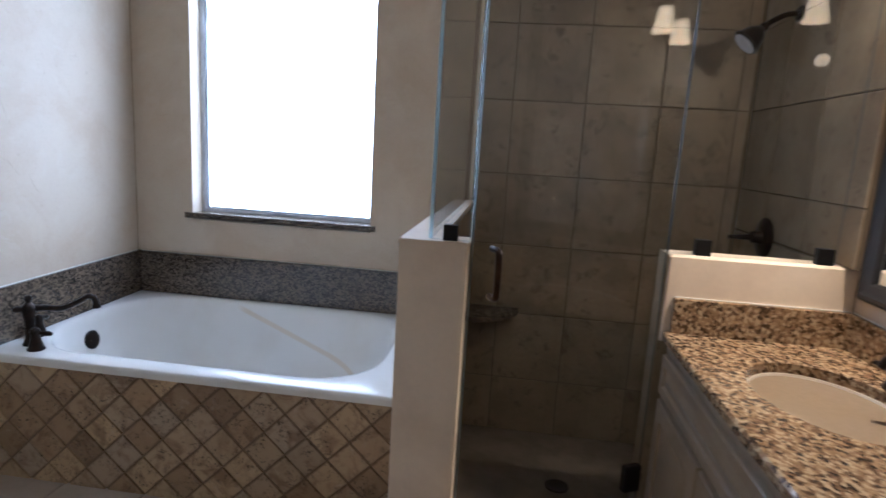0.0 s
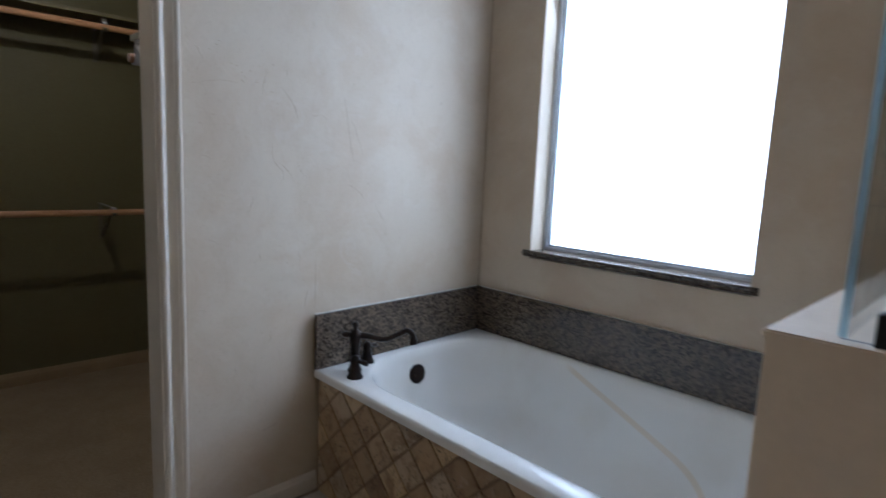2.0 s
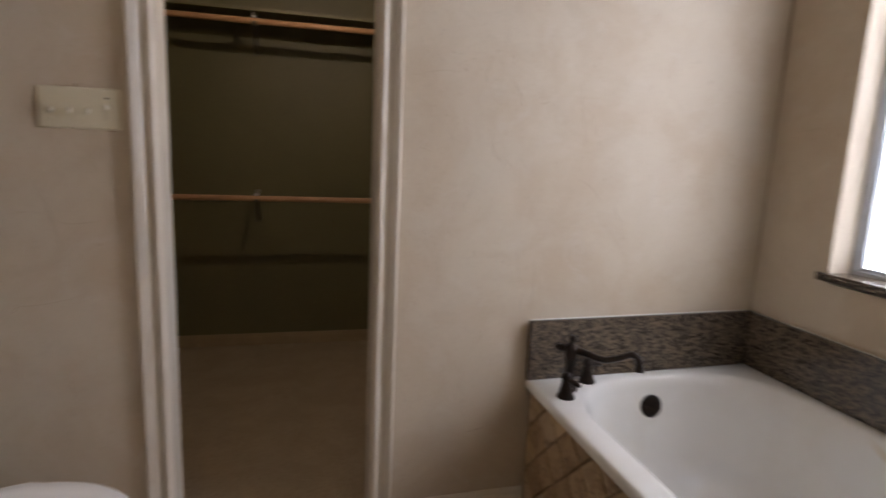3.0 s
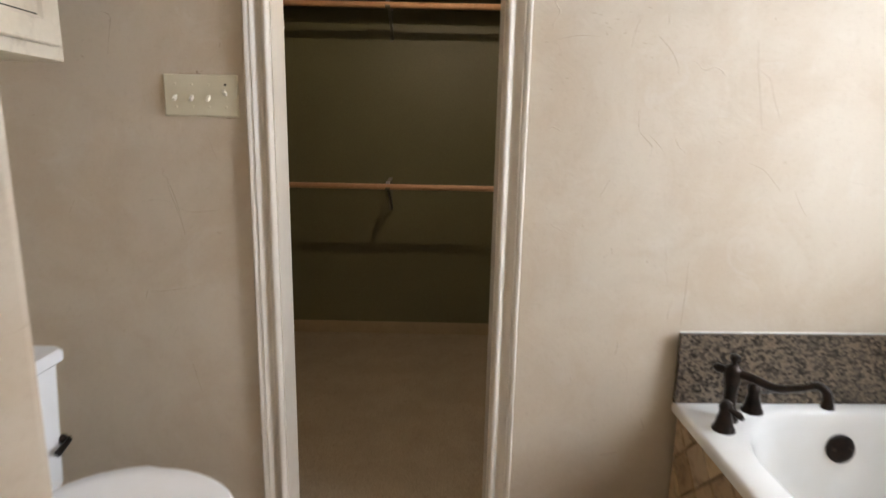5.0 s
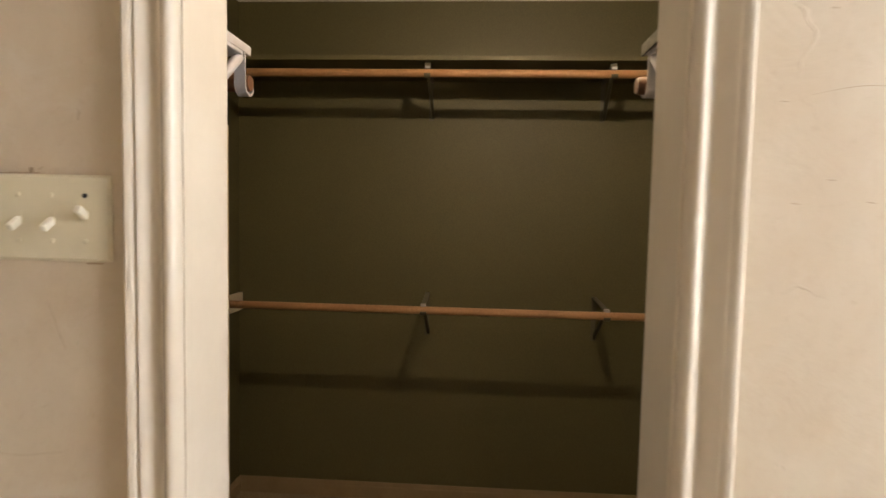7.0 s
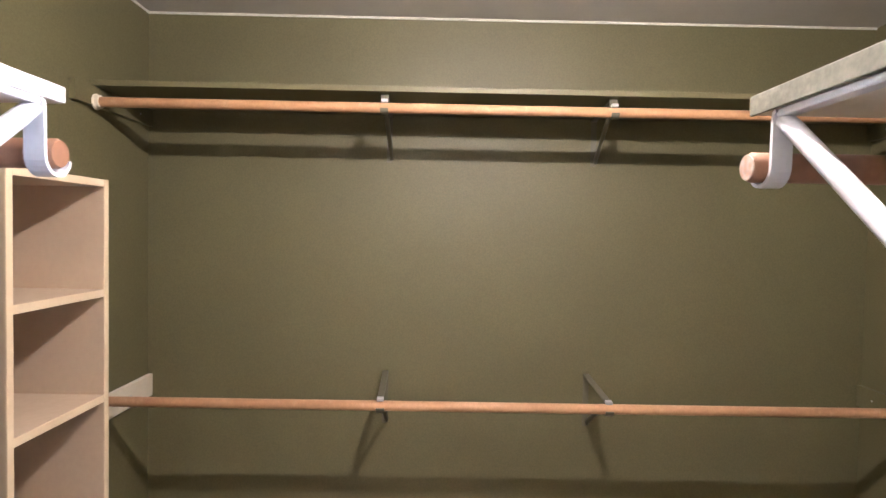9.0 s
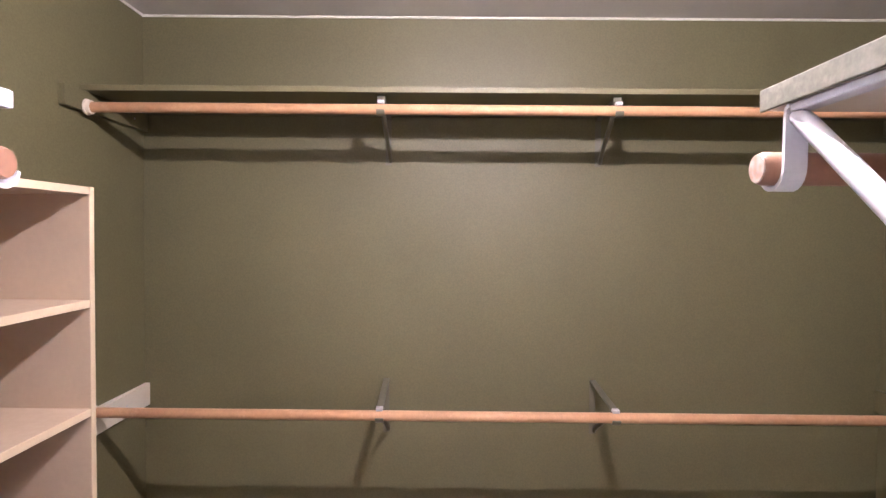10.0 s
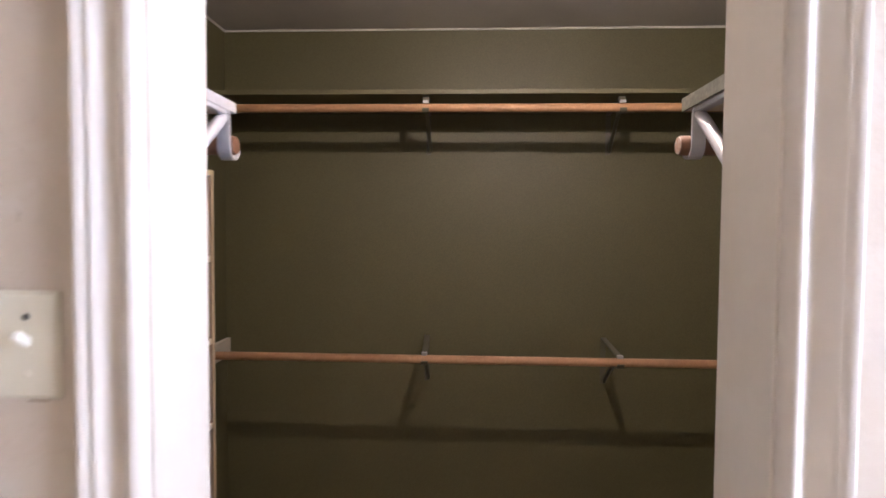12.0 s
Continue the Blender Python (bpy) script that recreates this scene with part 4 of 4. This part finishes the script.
def switch_plate():
    s = root("switch_plate", "ivory four-gang switch plate on the plaster wall", "light switch")
    y0, y1, z0, z1 = 0.386, 0.592, 1.343, 1.457
    sq = [(0.003, 0.003)] * 4
    rot = Matrix(((0, 0, 1, 0), (1, 0, 0, 0), (0, 1, 0, 0), (0, 0, 0, 1)))
    part("plate", moved(loft([ring(y0, y1, z0, z1, sq, 0.0005, 2, 3), ring(y0, y1, z0, z1, sq, 0.003, 2, 3), ring(y0 + 0.004, y1 - 0.004, z0 + 0.004, z1 - 0.004, sq, 0.0065, 2, 3)], first=True), rot), IVORY, s, smooth=30)
    for k in range(4):
        cy, cz = y0 + 0.034 + 0.046 * k, 1.4
        up = -1 if k < 3 else 1
        part("slot", box(0.0064, 0.0068, cy - 0.0047, cy + 0.0047, cz - 0.0095, cz + 0.0095), IVORY, s)
        part("toggle", moved(box(0.0, 0.021, -0.0042, 0.0042, -0.005, 0.005, 0.0018), Matrix.Translation((0.005, cy, cz + 0.002 * up)) @ pose(0, 0, 0, 0, -34 * up, 0)), PALE, s, "pale toggle")
        for dz in (-0.03, 0.03):
            dark = k == 3 and dz > 0
            part("screw", moved(lathe([(0.0034, 0.006), (0.0034, 0.0074), (0.002, 0.0082)], 10), Matrix.Translation((0, cy, cz + dz)) @ pose(0, 0, 0, 0, 90, 0)), BLACK if dark else IVORY, s)
    # paint left torn round the plate
    for a in ((0.45, 1.4585, 0.492, 1.4595), (0.478, 1.459, 0.484, 1.466), (0.43, 1.4578, 0.452, 1.4588), (0.555, 1.3395, 0.578, 1.3415)):
        part("torn_paint", box(0.0006, 0.0016, a[0], a[2], a[1], a[3]), CRACK, s)


switch_plate()
# ---- closet ----
setting(obj("floor_closet", box(BACK_X - 0.1, -0.0005, END_Y0, END_Y1, -0.13, -0.012), CARPET), "short beige carpet in the closet")
setting(obj("wall_closet_back", box(BACK_X - 0.1, BACK_X, END_Y0 - 0.1, END_Y1 + 0.1, -0.05, CLOSET_CEIL + 0.1), GREEN), "olive green painted closet wall")
setting(obj("wall_closet_south", box(BACK_X, -T, END_Y0 - 0.1, END_Y0, -0.05, CLOSET_CEIL + 0.1), GREEN))
setting(obj("wall_closet_north", box(BACK_X, -T, END_Y1, END_Y1 + 0.1, -0.05, CLOSET_CEIL + 0.1), GREEN))
setting(obj("ceiling_closet", box(BACK_X, -T, END_Y0, END_Y1, CLOSET_CEIL, CLOSET_CEIL + 0.1), CEILING))
setting(obj("caulk_line", tube([(BACK_X + 0.002, END_Y0, CLOSET_CEIL - 0.002), (BACK_X + 0.002, END_Y1, CLOSET_CEIL - 0.002)], 0.0055, 6), CAULK), "thin white line where wall meets ceiling")
setting(obj("caulk_line", tube([(BACK_X, END_Y0 + 0.002, CLOSET_CEIL - 0.002), (-T, END_Y0 + 0.002, CLOSET_CEIL - 0.002)], 0.005, 6), CAULK), "thin white line where wall meets ceiling")
BASE_TAN = mat("tan_baseboard", (0.36, 0.27, 0.16), 0.5, vscale=8, grain=90)
baseboard((BACK_X, END_Y0, -0.012), (BACK_X, END_Y1, -0.012), (1, 0, 0), BASE_TAN)
baseboard((BACK_X + 0.014, END_Y0, -0.012), (-T, END_Y0, -0.012), (0, 1, 0), BASE_TAN)


def rod(name_label, x, z, y0, y1, m=ROD):
    r = root("closet_rod", name_label, "rod", "closet rods")
    part("pole", tube([(x, y0, z), (x, y0 + 0.004, z), (x, y1 - 0.004, z), (x, y1, z)], [0.0145, 0.0165, 0.0165, 0.0145], 20), m, r, smooth=50)
    return r


def cup(parent, x, y, z, s, m=CREAM):
    return part("rod_socket", moved(lathe([(0.026, 0), (0.026, 0.004), (0.022, 0.005), (0.022, 0.016), (0.019, 0.017)], 20), pose(x, y, z, -90 * s, 0, 0)), m, parent, "paint-smeared cream rod socket", smooth=40)


def shelf(label, x0, x1, y0, y1, z, m, th=0.02, end=None):
    o = root("closet_shelf", label, "shelf", "closet shelves")
    part("board", box(x0, x1, y0, y1, z, z + th, 0.002), m, o)
    fx = x1 if x1 < -1 else x0
    part("front_edge", box(fx - 0.0012, fx + 0.0012, y0, y1, z + 0.001, z + th - 0.001, 0.0005), m, o)
    if end:
        part("end_edge", box(x0 + 0.002, x1 - 0.001, end[0], end[1], z - 0.0015, z + th + 0.0015, 0.001), end[2], o, end[3])
    return o


RX, UZ, LZ = -1.635, 1.985, 1.005
NX, NZ = -0.392, 1.664
r = rod("upper bare wood closet rod along the back wall", RX, UZ, END_Y0 + 0.022, END_Y1 - 0.022)
cup(r, RX, END_Y0 + 0.0205, UZ, 1)
r = rod("lower bare wood closet rod along the back wall", RX, LZ, END_Y0 + 0.022, END_Y1 - 0.022)
cup(r, RX, END_Y0 + 0.0205, LZ, 1)
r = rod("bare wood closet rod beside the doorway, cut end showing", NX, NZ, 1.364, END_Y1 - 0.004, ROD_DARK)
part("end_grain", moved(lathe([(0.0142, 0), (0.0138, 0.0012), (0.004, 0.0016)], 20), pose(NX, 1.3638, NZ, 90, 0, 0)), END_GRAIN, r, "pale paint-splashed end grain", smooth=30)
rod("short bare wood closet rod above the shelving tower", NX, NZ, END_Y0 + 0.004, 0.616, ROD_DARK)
shelf("olive painted shelf above the upper rod", BACK_X + 0.001, -1.628, END_Y0 + 0.001, END_Y1 - 0.001, 2.0365, GREEN, 0.019)
shelf("painted shelf beside the doorway with a raw end", -0.412, -T - 0.001, 1.378, END_Y1 - 0.001, 1.7245, CREAM, 0.019, (1.374, 1.3785, BOARD, "raw grey board end"))
shelf("white shelf above the shelving tower", -0.412, -T - 0.001, END_Y0 + 0.001, 0.608, 1.7215, METAL, 0.019)


def cleat(label, x0, x1, z0, z1, m, north=False):
    o = root("shelf_cleat", label, "cleat", "closet cleats")
    y0 = END_Y1 - 0.0195 if north else END_Y0 + 0.0005
    part("strip", box(x0, x1, y0, y0 + 0.019, z0, z1, 0.0015), m, o)
    for sx in (0.2, 0.8):
        y = y0 - 0.0008 if north else y0 + 0.019
        part("screw", moved(lathe([(0.004, 0), (0.004, 0.0008)], 10), pose(x0 + (x1 - x0) * sx, y, (z0 + z1) / 2, -90, 0, 0)), METAL, o)


for north in (False, True):
    cleat("olive painted wooden cleat under the upper shelf", BACK_X + 0.002, -1.53, 1.972, 2.0355, GREEN, north)
    cleat("olive painted cleat holding the lower rod" if north else "unpainted cream cleat holding the lower rod", BACK_X + 0.002, -1.2 if not north else -1.6, 0.918, 1.003, GREEN if north else CREAM, north)


def strip(points, width, th):
    """A bent flat bar: an (x, z) line with thickness, its width along y."""
    bm = bmesh.new()
    pts = [Vector((x, 0, z)) for x, z in points]
    rows = []
    for i, p in enumerate(pts):
        d = (pts[min(i + 1, len(pts) - 1)] - pts[max(i - 1, 0)]).normalized()
        nrm = Vector((-d.z, 0, d.x)) * th / 2
        rows.append([bm.verts.new(p + nrm + Vector((0, w, 0))) for w in (-width / 2, width / 2)] + [bm.verts.new(p - nrm + Vector((0, w, 0))) for w in (width / 2, -width / 2)])
    for a, b in zip(rows, rows[1:]):
        for k in range(4):
            bm.faces.new((a[k], a[(k + 1) % 4], b[(k + 1) % 4], b[k]))
    bm.faces.new(rows[0]), bm.faces.new(rows[-1])
    return bm


def bracket(label, reach, rod_drop, strut_drop, m, width=0.026, tab=None, thick=0.32):
    """A shelf and rod bracket: the arm's top at the origin on the wall, reaching along +x to the rod's axis."""
    b = root("shelf_bracket", label, "bracket", "closet brackets")
    stem = reach - 0.021
    part("wall_plate", box(0, 0.002, -width * 0.42, width * 0.42, -strut_drop - 0.012, -0.001, 0.0008), m, b)
    part("arm", box(0.002, stem - 0.003, -width * 0.4, width * 0.4, -0.009, -0.0008, 0.002), m, b)
    hook = [(stem - 0.006, -0.003), (stem - 0.001, -0.005), (stem, -0.011)] + [(reach - 0.0205 * math.cos(radians(a)), -rod_drop - 0.0205 * math.sin(radians(a))) for a in range(0, 171, 17)]
    part("hook", strip(hook, width, 0.0042), m, b)
    part("strut", tube([(stem - 0.004, 0, -0.012), (stem - 0.02, 0, -0.024), (0.02, 0.007, -strut_drop + 0.016), (0.004, 0.008, -strut_drop)], [width * thick * 0.9, width * thick, width * thick, width * thick * 0.85], 10), m, b, smooth=60)
    for sx in (0.35, 0.72):
        part("screw", lathe([(0.0038, -0.0075), (0.0038, -0.0055)], 10, (reach * sx, 0, 0)), BRONZE, b)
    if tab:
        part("tab", box(reach - 0.012, reach + 0.012, -0.011, 0.011, -rod_drop + 0.017, -rod_drop + 0.028, 0.002), tab, b, "bare pale tab over the rod")
    return b


# along the back wall: two under the shelf, two on the lower rod
reach = RX - BACK_X
b = bracket("olive painted metal bracket under the upper shelf", reach, 2.0355 - UZ, 0.172, METAL_GREEN, 0.026, METAL)
b.matrix_world = pose(BACK_X, 0.832, 2.0355, 0, 0, 2.0)
copy_thing(b, pose(BACK_X, 1.633, 2.0355, 0, 0, -5.3))
b = bracket("olive painted metal bracket holding the lower rod", reach, 0.026, 0.2, METAL_GREEN, 0.027, METAL)
b.matrix_world = pose(BACK_X, 0.829, LZ + 0.026, 0, 0, 2.6)
copy_thing(b, pose(BACK_X, 1.628, LZ + 0.026, 0, 0, -3.4))
# beside the doorway, reaching into the closet
b = bracket("white metal bracket under the raw-ended shelf", -T - NX, 1.7235 - NZ, 0.2, METAL, 0.022, None, 0.46)
b.matrix_world = pose(-T, 1.388, 1.7235, 0, 0, 180)
b = copy_thing(b, pose(-T, 0.603, 1.7205, 0, 0, 180))
tagged(b, "white metal bracket under the white shelf")
b = copy_thing(b, pose(-T, 2.2, 1.7235, 0, 0, 180))


def tower():
    t = root("shelving_tower", "tall narrow cream shelving tower with empty shelves", "shelving")
    x0, x1, y0, y1, top, th = -1.17, -0.838, END_Y0 + 0.02, 0.218, 1.697, 0.018
    for xa in (x0, x1 - th):
        p = part("side_panel", box(xa, xa + th, y0, y1, -0.012, top, 0.0015), BIRCH, t)
        part("edge_strip", box(xa + 0.0005, xa + th - 0.0005, y1 - 0.0005, y1 + 0.0015, -0.012, top - 0.0005, 0.0005), BIRCH_EDGE, p, "pale cream front edge")
    p = part("top_board", box(x0 + th, x1 - th, y0, y1, top - th, top - 0.0005, 0.0015), BIRCH, t)
    part("edge_strip", box(x0 + th, x1 - th, y1 - 0.0005, y1 + 0.0013, top - th, top - 0.001, 0.0005), BIRCH_EDGE, p, "pale cream front edge")
    for z in (1.422, 1.164, 0.897, 0.63, 0.36, 0.085):
        p = part("shelf", box(x0 + th, x1 - th, y0, y1 - 0.001, z - th / 2, z + th / 2, 0.0015), BIRCH, t)
        part("edge_strip", box(x0 + th, x1 - th, y1 - 0.0015, y1 + 0.0005, z - th / 2, z + th / 2, 0.0005), BIRCH_EDGE, p, "pale cream front edge")
    part("back_panel", box(x0 + th, x1 - th, y0 + 0.0005, y0 + 0.004, 0.0, top - th), BIRCH, t)


tower()


def ceiling_bulb():
    c = root("ceiling_bulb", "bare lit bulb in a white ceiling lampholder", "ceiling lamp")
    part("holder", lathe([(0.055, CLOSET_CEIL), (0.055, CLOSET_CEIL - 0.012), (0.03, CLOSET_CEIL - 0.03), (0.022, CLOSET_CEIL - 0.075)], 24, (BULB[0], BULB[1], 0)), METAL, c, smooth=40)
    g = part("bulb", lathe([(0.012, 0.075), (0.016, 0.06), (0.028, 0.02), (0.031, 0.0), (0.026, -0.018), (0.014, -0.029), (0.003, -0.032)], 20, BULB), BULB_GLASS, c, "lit glass bulb", smooth=60)
    g.visible_shadow = False


ceiling_bulb()


# ---- cracks in the plaster beside the doorway ----
cracks = root("plaster_cracks", "fine cracks and trowel marks in the cream plaster", "crack")


def crack(*pts, w=0.0011):
    w *= 0.48
    p = smooth_path([(wall_x(y) + 0.0008, y, z) for y, z in pts], 5)
    k = len(p) - 1
    part("crack", tube(p, [w * (0.35 + 0.65 * math.sin(math.pi * min(max(i / k, 0.08), 0.92))) for i in range(k + 1)], 5), CRACK, cracks)


crack((1.673, 1.553), (1.678, 1.591), (1.692, 1.629))
crack((1.766, 1.645), (1.770, 1.626), (1.768, 1.614))
crack((1.746, 1.583), (1.779, 1.551), (1.803, 1.513), (1.809, 1.484))
crack((1.709, 1.388), (1.712, 1.333), (1.733, 1.308), (1.753, 1.288), (1.750, 1.257))
crack((1.816, 1.315), (1.829, 1.290), (1.848, 1.272))
crack((2.020, 1.581), (2.029, 1.514), (2.044, 1.437), (2.062, 1.343))
crack((2.035, 1.500), (2.068, 1.477), (2.081, 1.438), (2.113, 1.364))
crack((2.040, 1.245), (2.084, 1.226), (2.115, 1.195), (2.140, 1.167))
crack((2.184, 1.166), (2.203, 1.129), (2.227, 1.095))
crack((1.614, 1.139), (1.625, 1.160), (1.640, 1.192))
crack((1.661, 0.995), (1.664, 0.970))
crack((1.847, 0.776), (1.850, 0.804), (1.860, 0.833))
crack((1.894, 0.952), (1.895, 0.851), (1.890, 0.754))
crack((2.059, 1.639), (2.063, 1.630))
crack((1.600, 1.591), (1.603, 1.581), w=0.0016)
crack((1.571, 1.060), (1.574, 1.050))
crack((1.940, 1.306), (1.951, 1.300), w=0.0016)
crack((0.231, 1.616), (0.254, 1.603), (0.248, 1.558), (0.238, 1.502))
crack((0.375, 1.169), (0.396, 1.109), (0.416, 1.006))
crack((0.286, 0.813), (0.291, 0.830), (0.295, 0.841), w=0.0014)
crack((0.300, 0.833), (0.355, 0.837), (0.439, 0.853), w=0.0008)
crack((0.406, 0.625), (0.419, 0.579), (0.432, 0.522))
crack((0.395, 1.088), (0.440, 1.074), (0.521, 1.082), w=0.0007)
crack((0.084, 1.059), (0.103, 1.100), w=0.0007)
crack((0.500, 1.286), (0.522, 1.223), w=0.0007)
crack((1.519, 1.702), (1.529, 1.702), w=0.0013)
crack((1.509, 1.690), (1.519, 1.689), w=0.0013)
crack((1.486, 1.672), (1.496, 1.671), w=0.0013)
crack((1.559, 1.638), (1.570, 1.638), w=0.0013)
crack((1.576, 1.635), (1.586, 1.634), w=0.0013)
crack((1.622, 1.625), (1.632, 1.624), w=0.0013)
crack((1.646, 1.589), (1.657, 1.589), w=0.0013)
crack((1.602, 1.603), (1.612, 1.602), w=0.0013)
crack((1.675, 1.594), (1.685, 1.593), w=0.0013)
crack((1.433, 1.561), (1.443, 1.560), w=0.0013)
crack((1.494, 1.467), (1.505, 1.467), w=0.0013)
crack((1.543, 1.441), (1.553, 1.440), w=0.0013)
crack((1.453, 1.438), (1.463, 1.437), w=0.0013)
crack((1.703, 1.564), (1.713, 1.563), w=0.0013)
crack((1.594, 1.614), (1.604, 1.613), w=0.0013)
crack((1.709, 1.656), (1.719, 1.655), w=0.0013)
crack((1.743, 1.319), (1.768, 1.296), (1.784, 1.278))
crack((1.470, 1.569), (1.528, 1.580), (1.582, 1.579), w=0.0008)
crack((0.372, 1.161), (0.391, 1.100), (0.415, 1.018), w=0.0009)
crack((1.699, 0.658), (1.704, 0.683), (1.701, 0.702))
crack((1.672, 0.320), (1.705, 0.327), (1.731, 0.334), w=0.0015)
crack((1.795, 0.452), (1.807, 0.422), (1.801, 0.401))


crng = random.Random(8)
part("corner_crack", tube([(wall_x(YW) + 0.0012 + crng.uniform(-0.0005, 0.0008), YW - 0.0012, 0.745 + 0.1 * k) for k in range(20)], [crng.uniform(0.0011, 0.0024) for k in range(20)], 5), CRACK, cracks)


# ---- pieces: tub skirt, shower walls, floor ----
def clip(poly, axis, lim, keep_less):
    out = []
    for i in range(len(poly)):
        a, b = poly[i - 1], poly[i]
        ia, ib = ((a[axis] <= lim) == keep_less), ((b[axis] <= lim) == keep_less)
        if ia != ib:
            t = (lim - a[axis]) / (b[axis] - a[axis])
            out.append((a[0] + (b[0] - a[0]) * t, a[1] + (b[1] - a[1]) * t))
        if ib:
            out.append(b)
    return out


def slab(poly, th, worn):
    """A flat piece in the xz plane, face towards -y, its edge worn."""
    cx, cz = sum(p[0] for p in poly) / len(poly), sum(p[1] for p in poly) / len(poly)

    def at(k, y):
        out = []
        for x, z in poly:
            d = math.hypot(x - cx, z - cz) or 1
            out.append(Vector((x - (x - cx) / d * k, y, z - (z - cz) / d * k)))
        return out
    return loft([at(0, 0), at(0, -th + worn), at(worn * 1.2, -th)])


def mesh_of(name, bm, m):
    bmesh.ops.recalc_face_normals(bm, faces=bm.faces)
    me = bpy.data.meshes.new(name)
    bm.to_mesh(me)
    bm.free()
    me.materials.append(m)
    return me


skirt = setting(obj("tub_skirt", box(0.002, 1.652, 1.9115, 1.96, -0.003, 0.4815), DARK_GROUT), "tub skirt of tumbled travertine tiles laid diagonally")
rng = random.Random(4)
half = 0.0799
dia = [(half - 0.005, 0), (0, half - 0.005), (-half + 0.005, 0), (0, -half + 0.005)]
full = [mesh_of("tile", slab([(x + rng.uniform(-0.0022, 0.0022), z + rng.uniform(-0.0022, 0.0022)) for x, z in dia], 0.007, 0.002), TRAV) for _ in range(6)]
x_lo, x_hi, z_lo, z_hi = 0.005, 1.65, 0.0, 0.48
for i in range(-8, 15):
    for j in range(-5, 4):
        if (i + j) % 2:
            continue
        cx, cz = 0.562 + i * half, 0.321 + j * half
        poly = [(cx + x, cz + z) for x, z in dia]
        for axis, lim, less in ((0, x_lo, False), (0, x_hi, True), (1, z_lo, False), (1, z_hi, True)):
            poly = clip(poly, axis, lim, less) if poly else poly
        if len(poly) < 3:
            continue
        whole = len(poly) == 4 and x_lo < cx - half and cx + half < x_hi and z_lo < cz - half and cz + half < z_hi
        area = abs(sum(poly[k - 1][0] * poly[k][1] - poly[k][0] * poly[k - 1][1] for k in range(len(poly)))) / 2
        if area < 0.0004:
            continue
        o = new("tile", rng.choice(full) if whole else mesh_of("tile", slab([(x - cx, z - cz) for x, z in poly], 0.007, 0.002), TRAV))
        o.parent = skirt
        o.location = (cx, 1.9115 - rng.uniform(0, 0.0012), cz)


def tile_wall(parent, u0, u1, us, zs, place, turn, m):
    """Square tiles between the joints us and zs, on a wall; place(u, z) gives a tile's corner."""
    for a, b in zip(us, us[1:]):
        for c, d in zip(zs, zs[1:]):
            w, h = b - a - 0.005, d - c - 0.005
            if w < 0.01 or h < 0.01:
                continue
            key = (round(w, 3), round(h, 3), m.name)
            if key not in tile_wall.made:
                tile_wall.made[key] = mesh_of("tile", slab([(0, 0), (w, 0), (w, h), (0, h)], 0.007, 0.0018), m)
            o = new("tile", tile_wall.made[key])
            o.parent = parent
            o.matrix_world = Matrix.Translation(place(b - 0.0025 if turn else a + 0.0025, c + 0.0025)) @ pose(0, 0, 0, 0, 0, turn)


tile_wall.made = {}
ZS = [-0.05] + [0.237 + 0.3445 * k - 0.0 for k in range(0, 7)] + [2.6]
tile_wall(bpy.data.objects["wall_shower_back"], 0, 0, [1.768, 1.91, 2.246, 2.582, 2.918, 2.97], ZS, lambda u, z: (u, YW - 0.001, z), 0, SHOWER_TILE)
pony = bpy.data.objects["wall_half_tub"]
part("tile_lining", box(1.7575, 1.766, 1.6845, YW - 0.013, -0.05, 1.119), SHOWER_TILE, pony, "brown tile lining")
half2 = bpy.data.objects["wall_half_vanity"]
part("tile_edge", box(2.4555, 2.4885, 1.9425, 1.9446, -0.003, 0.796), SHOWER_TILE, half2, "brown tile edge beside the cabinet")
part("tile_lining", box(2.455, 2.4615, 1.952, 2.066, -0.05, 1.0815), SHOWER_TILE, half2, "brown tile lining")
side = setting(obj("wall_shower_side", box(2.988, SIDE, 2.061, YW, -0.05, CEIL), SHOWER_GROUT), "brown stone-look tiles on the shower wall")
add_upper = box(2.988, SIDE - 0.0005, 1.9, 2.061, 1.084, CEIL)
part("upper_wall", add_upper, SHOWER_GROUT, side)
YE = YW - 0.013
tile_wall(side, 0, 0, [1.902, 2.24, 2.576, YE], [1.0865, 1.2705] + ZS[5:], lambda u, z: (2.9885, u, z), -90, SHOWER_TILE)
tile_wall(side, 0, 0, [2.063, 2.24, 2.576, YE], ZS[:4] + [1.0815], lambda u, z: (2.9885, u, z), -90, SHOWER_TILE)

flat = Matrix(((1, 0, 0, 0), (0, 0, 1, 0), (0, -1, 0, 0), (0, 0, 0, 1)))
FP = 0.335
made = {}
for i in range(-1, 10):
    for j in range(-5, 1):
        xa, xb = max(0.302 + (i - 1) * FP, 0.0145 if j > -3 else 0.001), min(0.302 + i * FP, SIDE)
        ya, yb = 1.775 + j * FP, 1.775 + (j + 1) * FP
        if j == 0:
            yb = 1.909
        if xb - xa < 0.03 or (xa < 0.93 and ya < 0.0):
            continue
        if xb > 1.655 and yb > 1.6:
            if xa >= 1.62:
                continue
            xb = 1.653
        if xb > 2.51 and xa > 2.4:
            continue
        w, h = xb - xa - 0.006, yb - ya - 0.006
        key = (round(w, 3), round(h, 3))
        if key not in made:
            made[key] = mesh_of("floor_tile", slab([(0, 0), (w, 0), (w, h), (0, h)], 0.006, 0.0015), FLOOR_TILE)
        o = new("floor_tile", made[key])
        o.parent = floor
        o.matrix_world = Matrix.Translation((xa + 0.003, ya + 0.003 + h, -0.0055)) @ pose(0, 0, 0, -90, 0, 0)
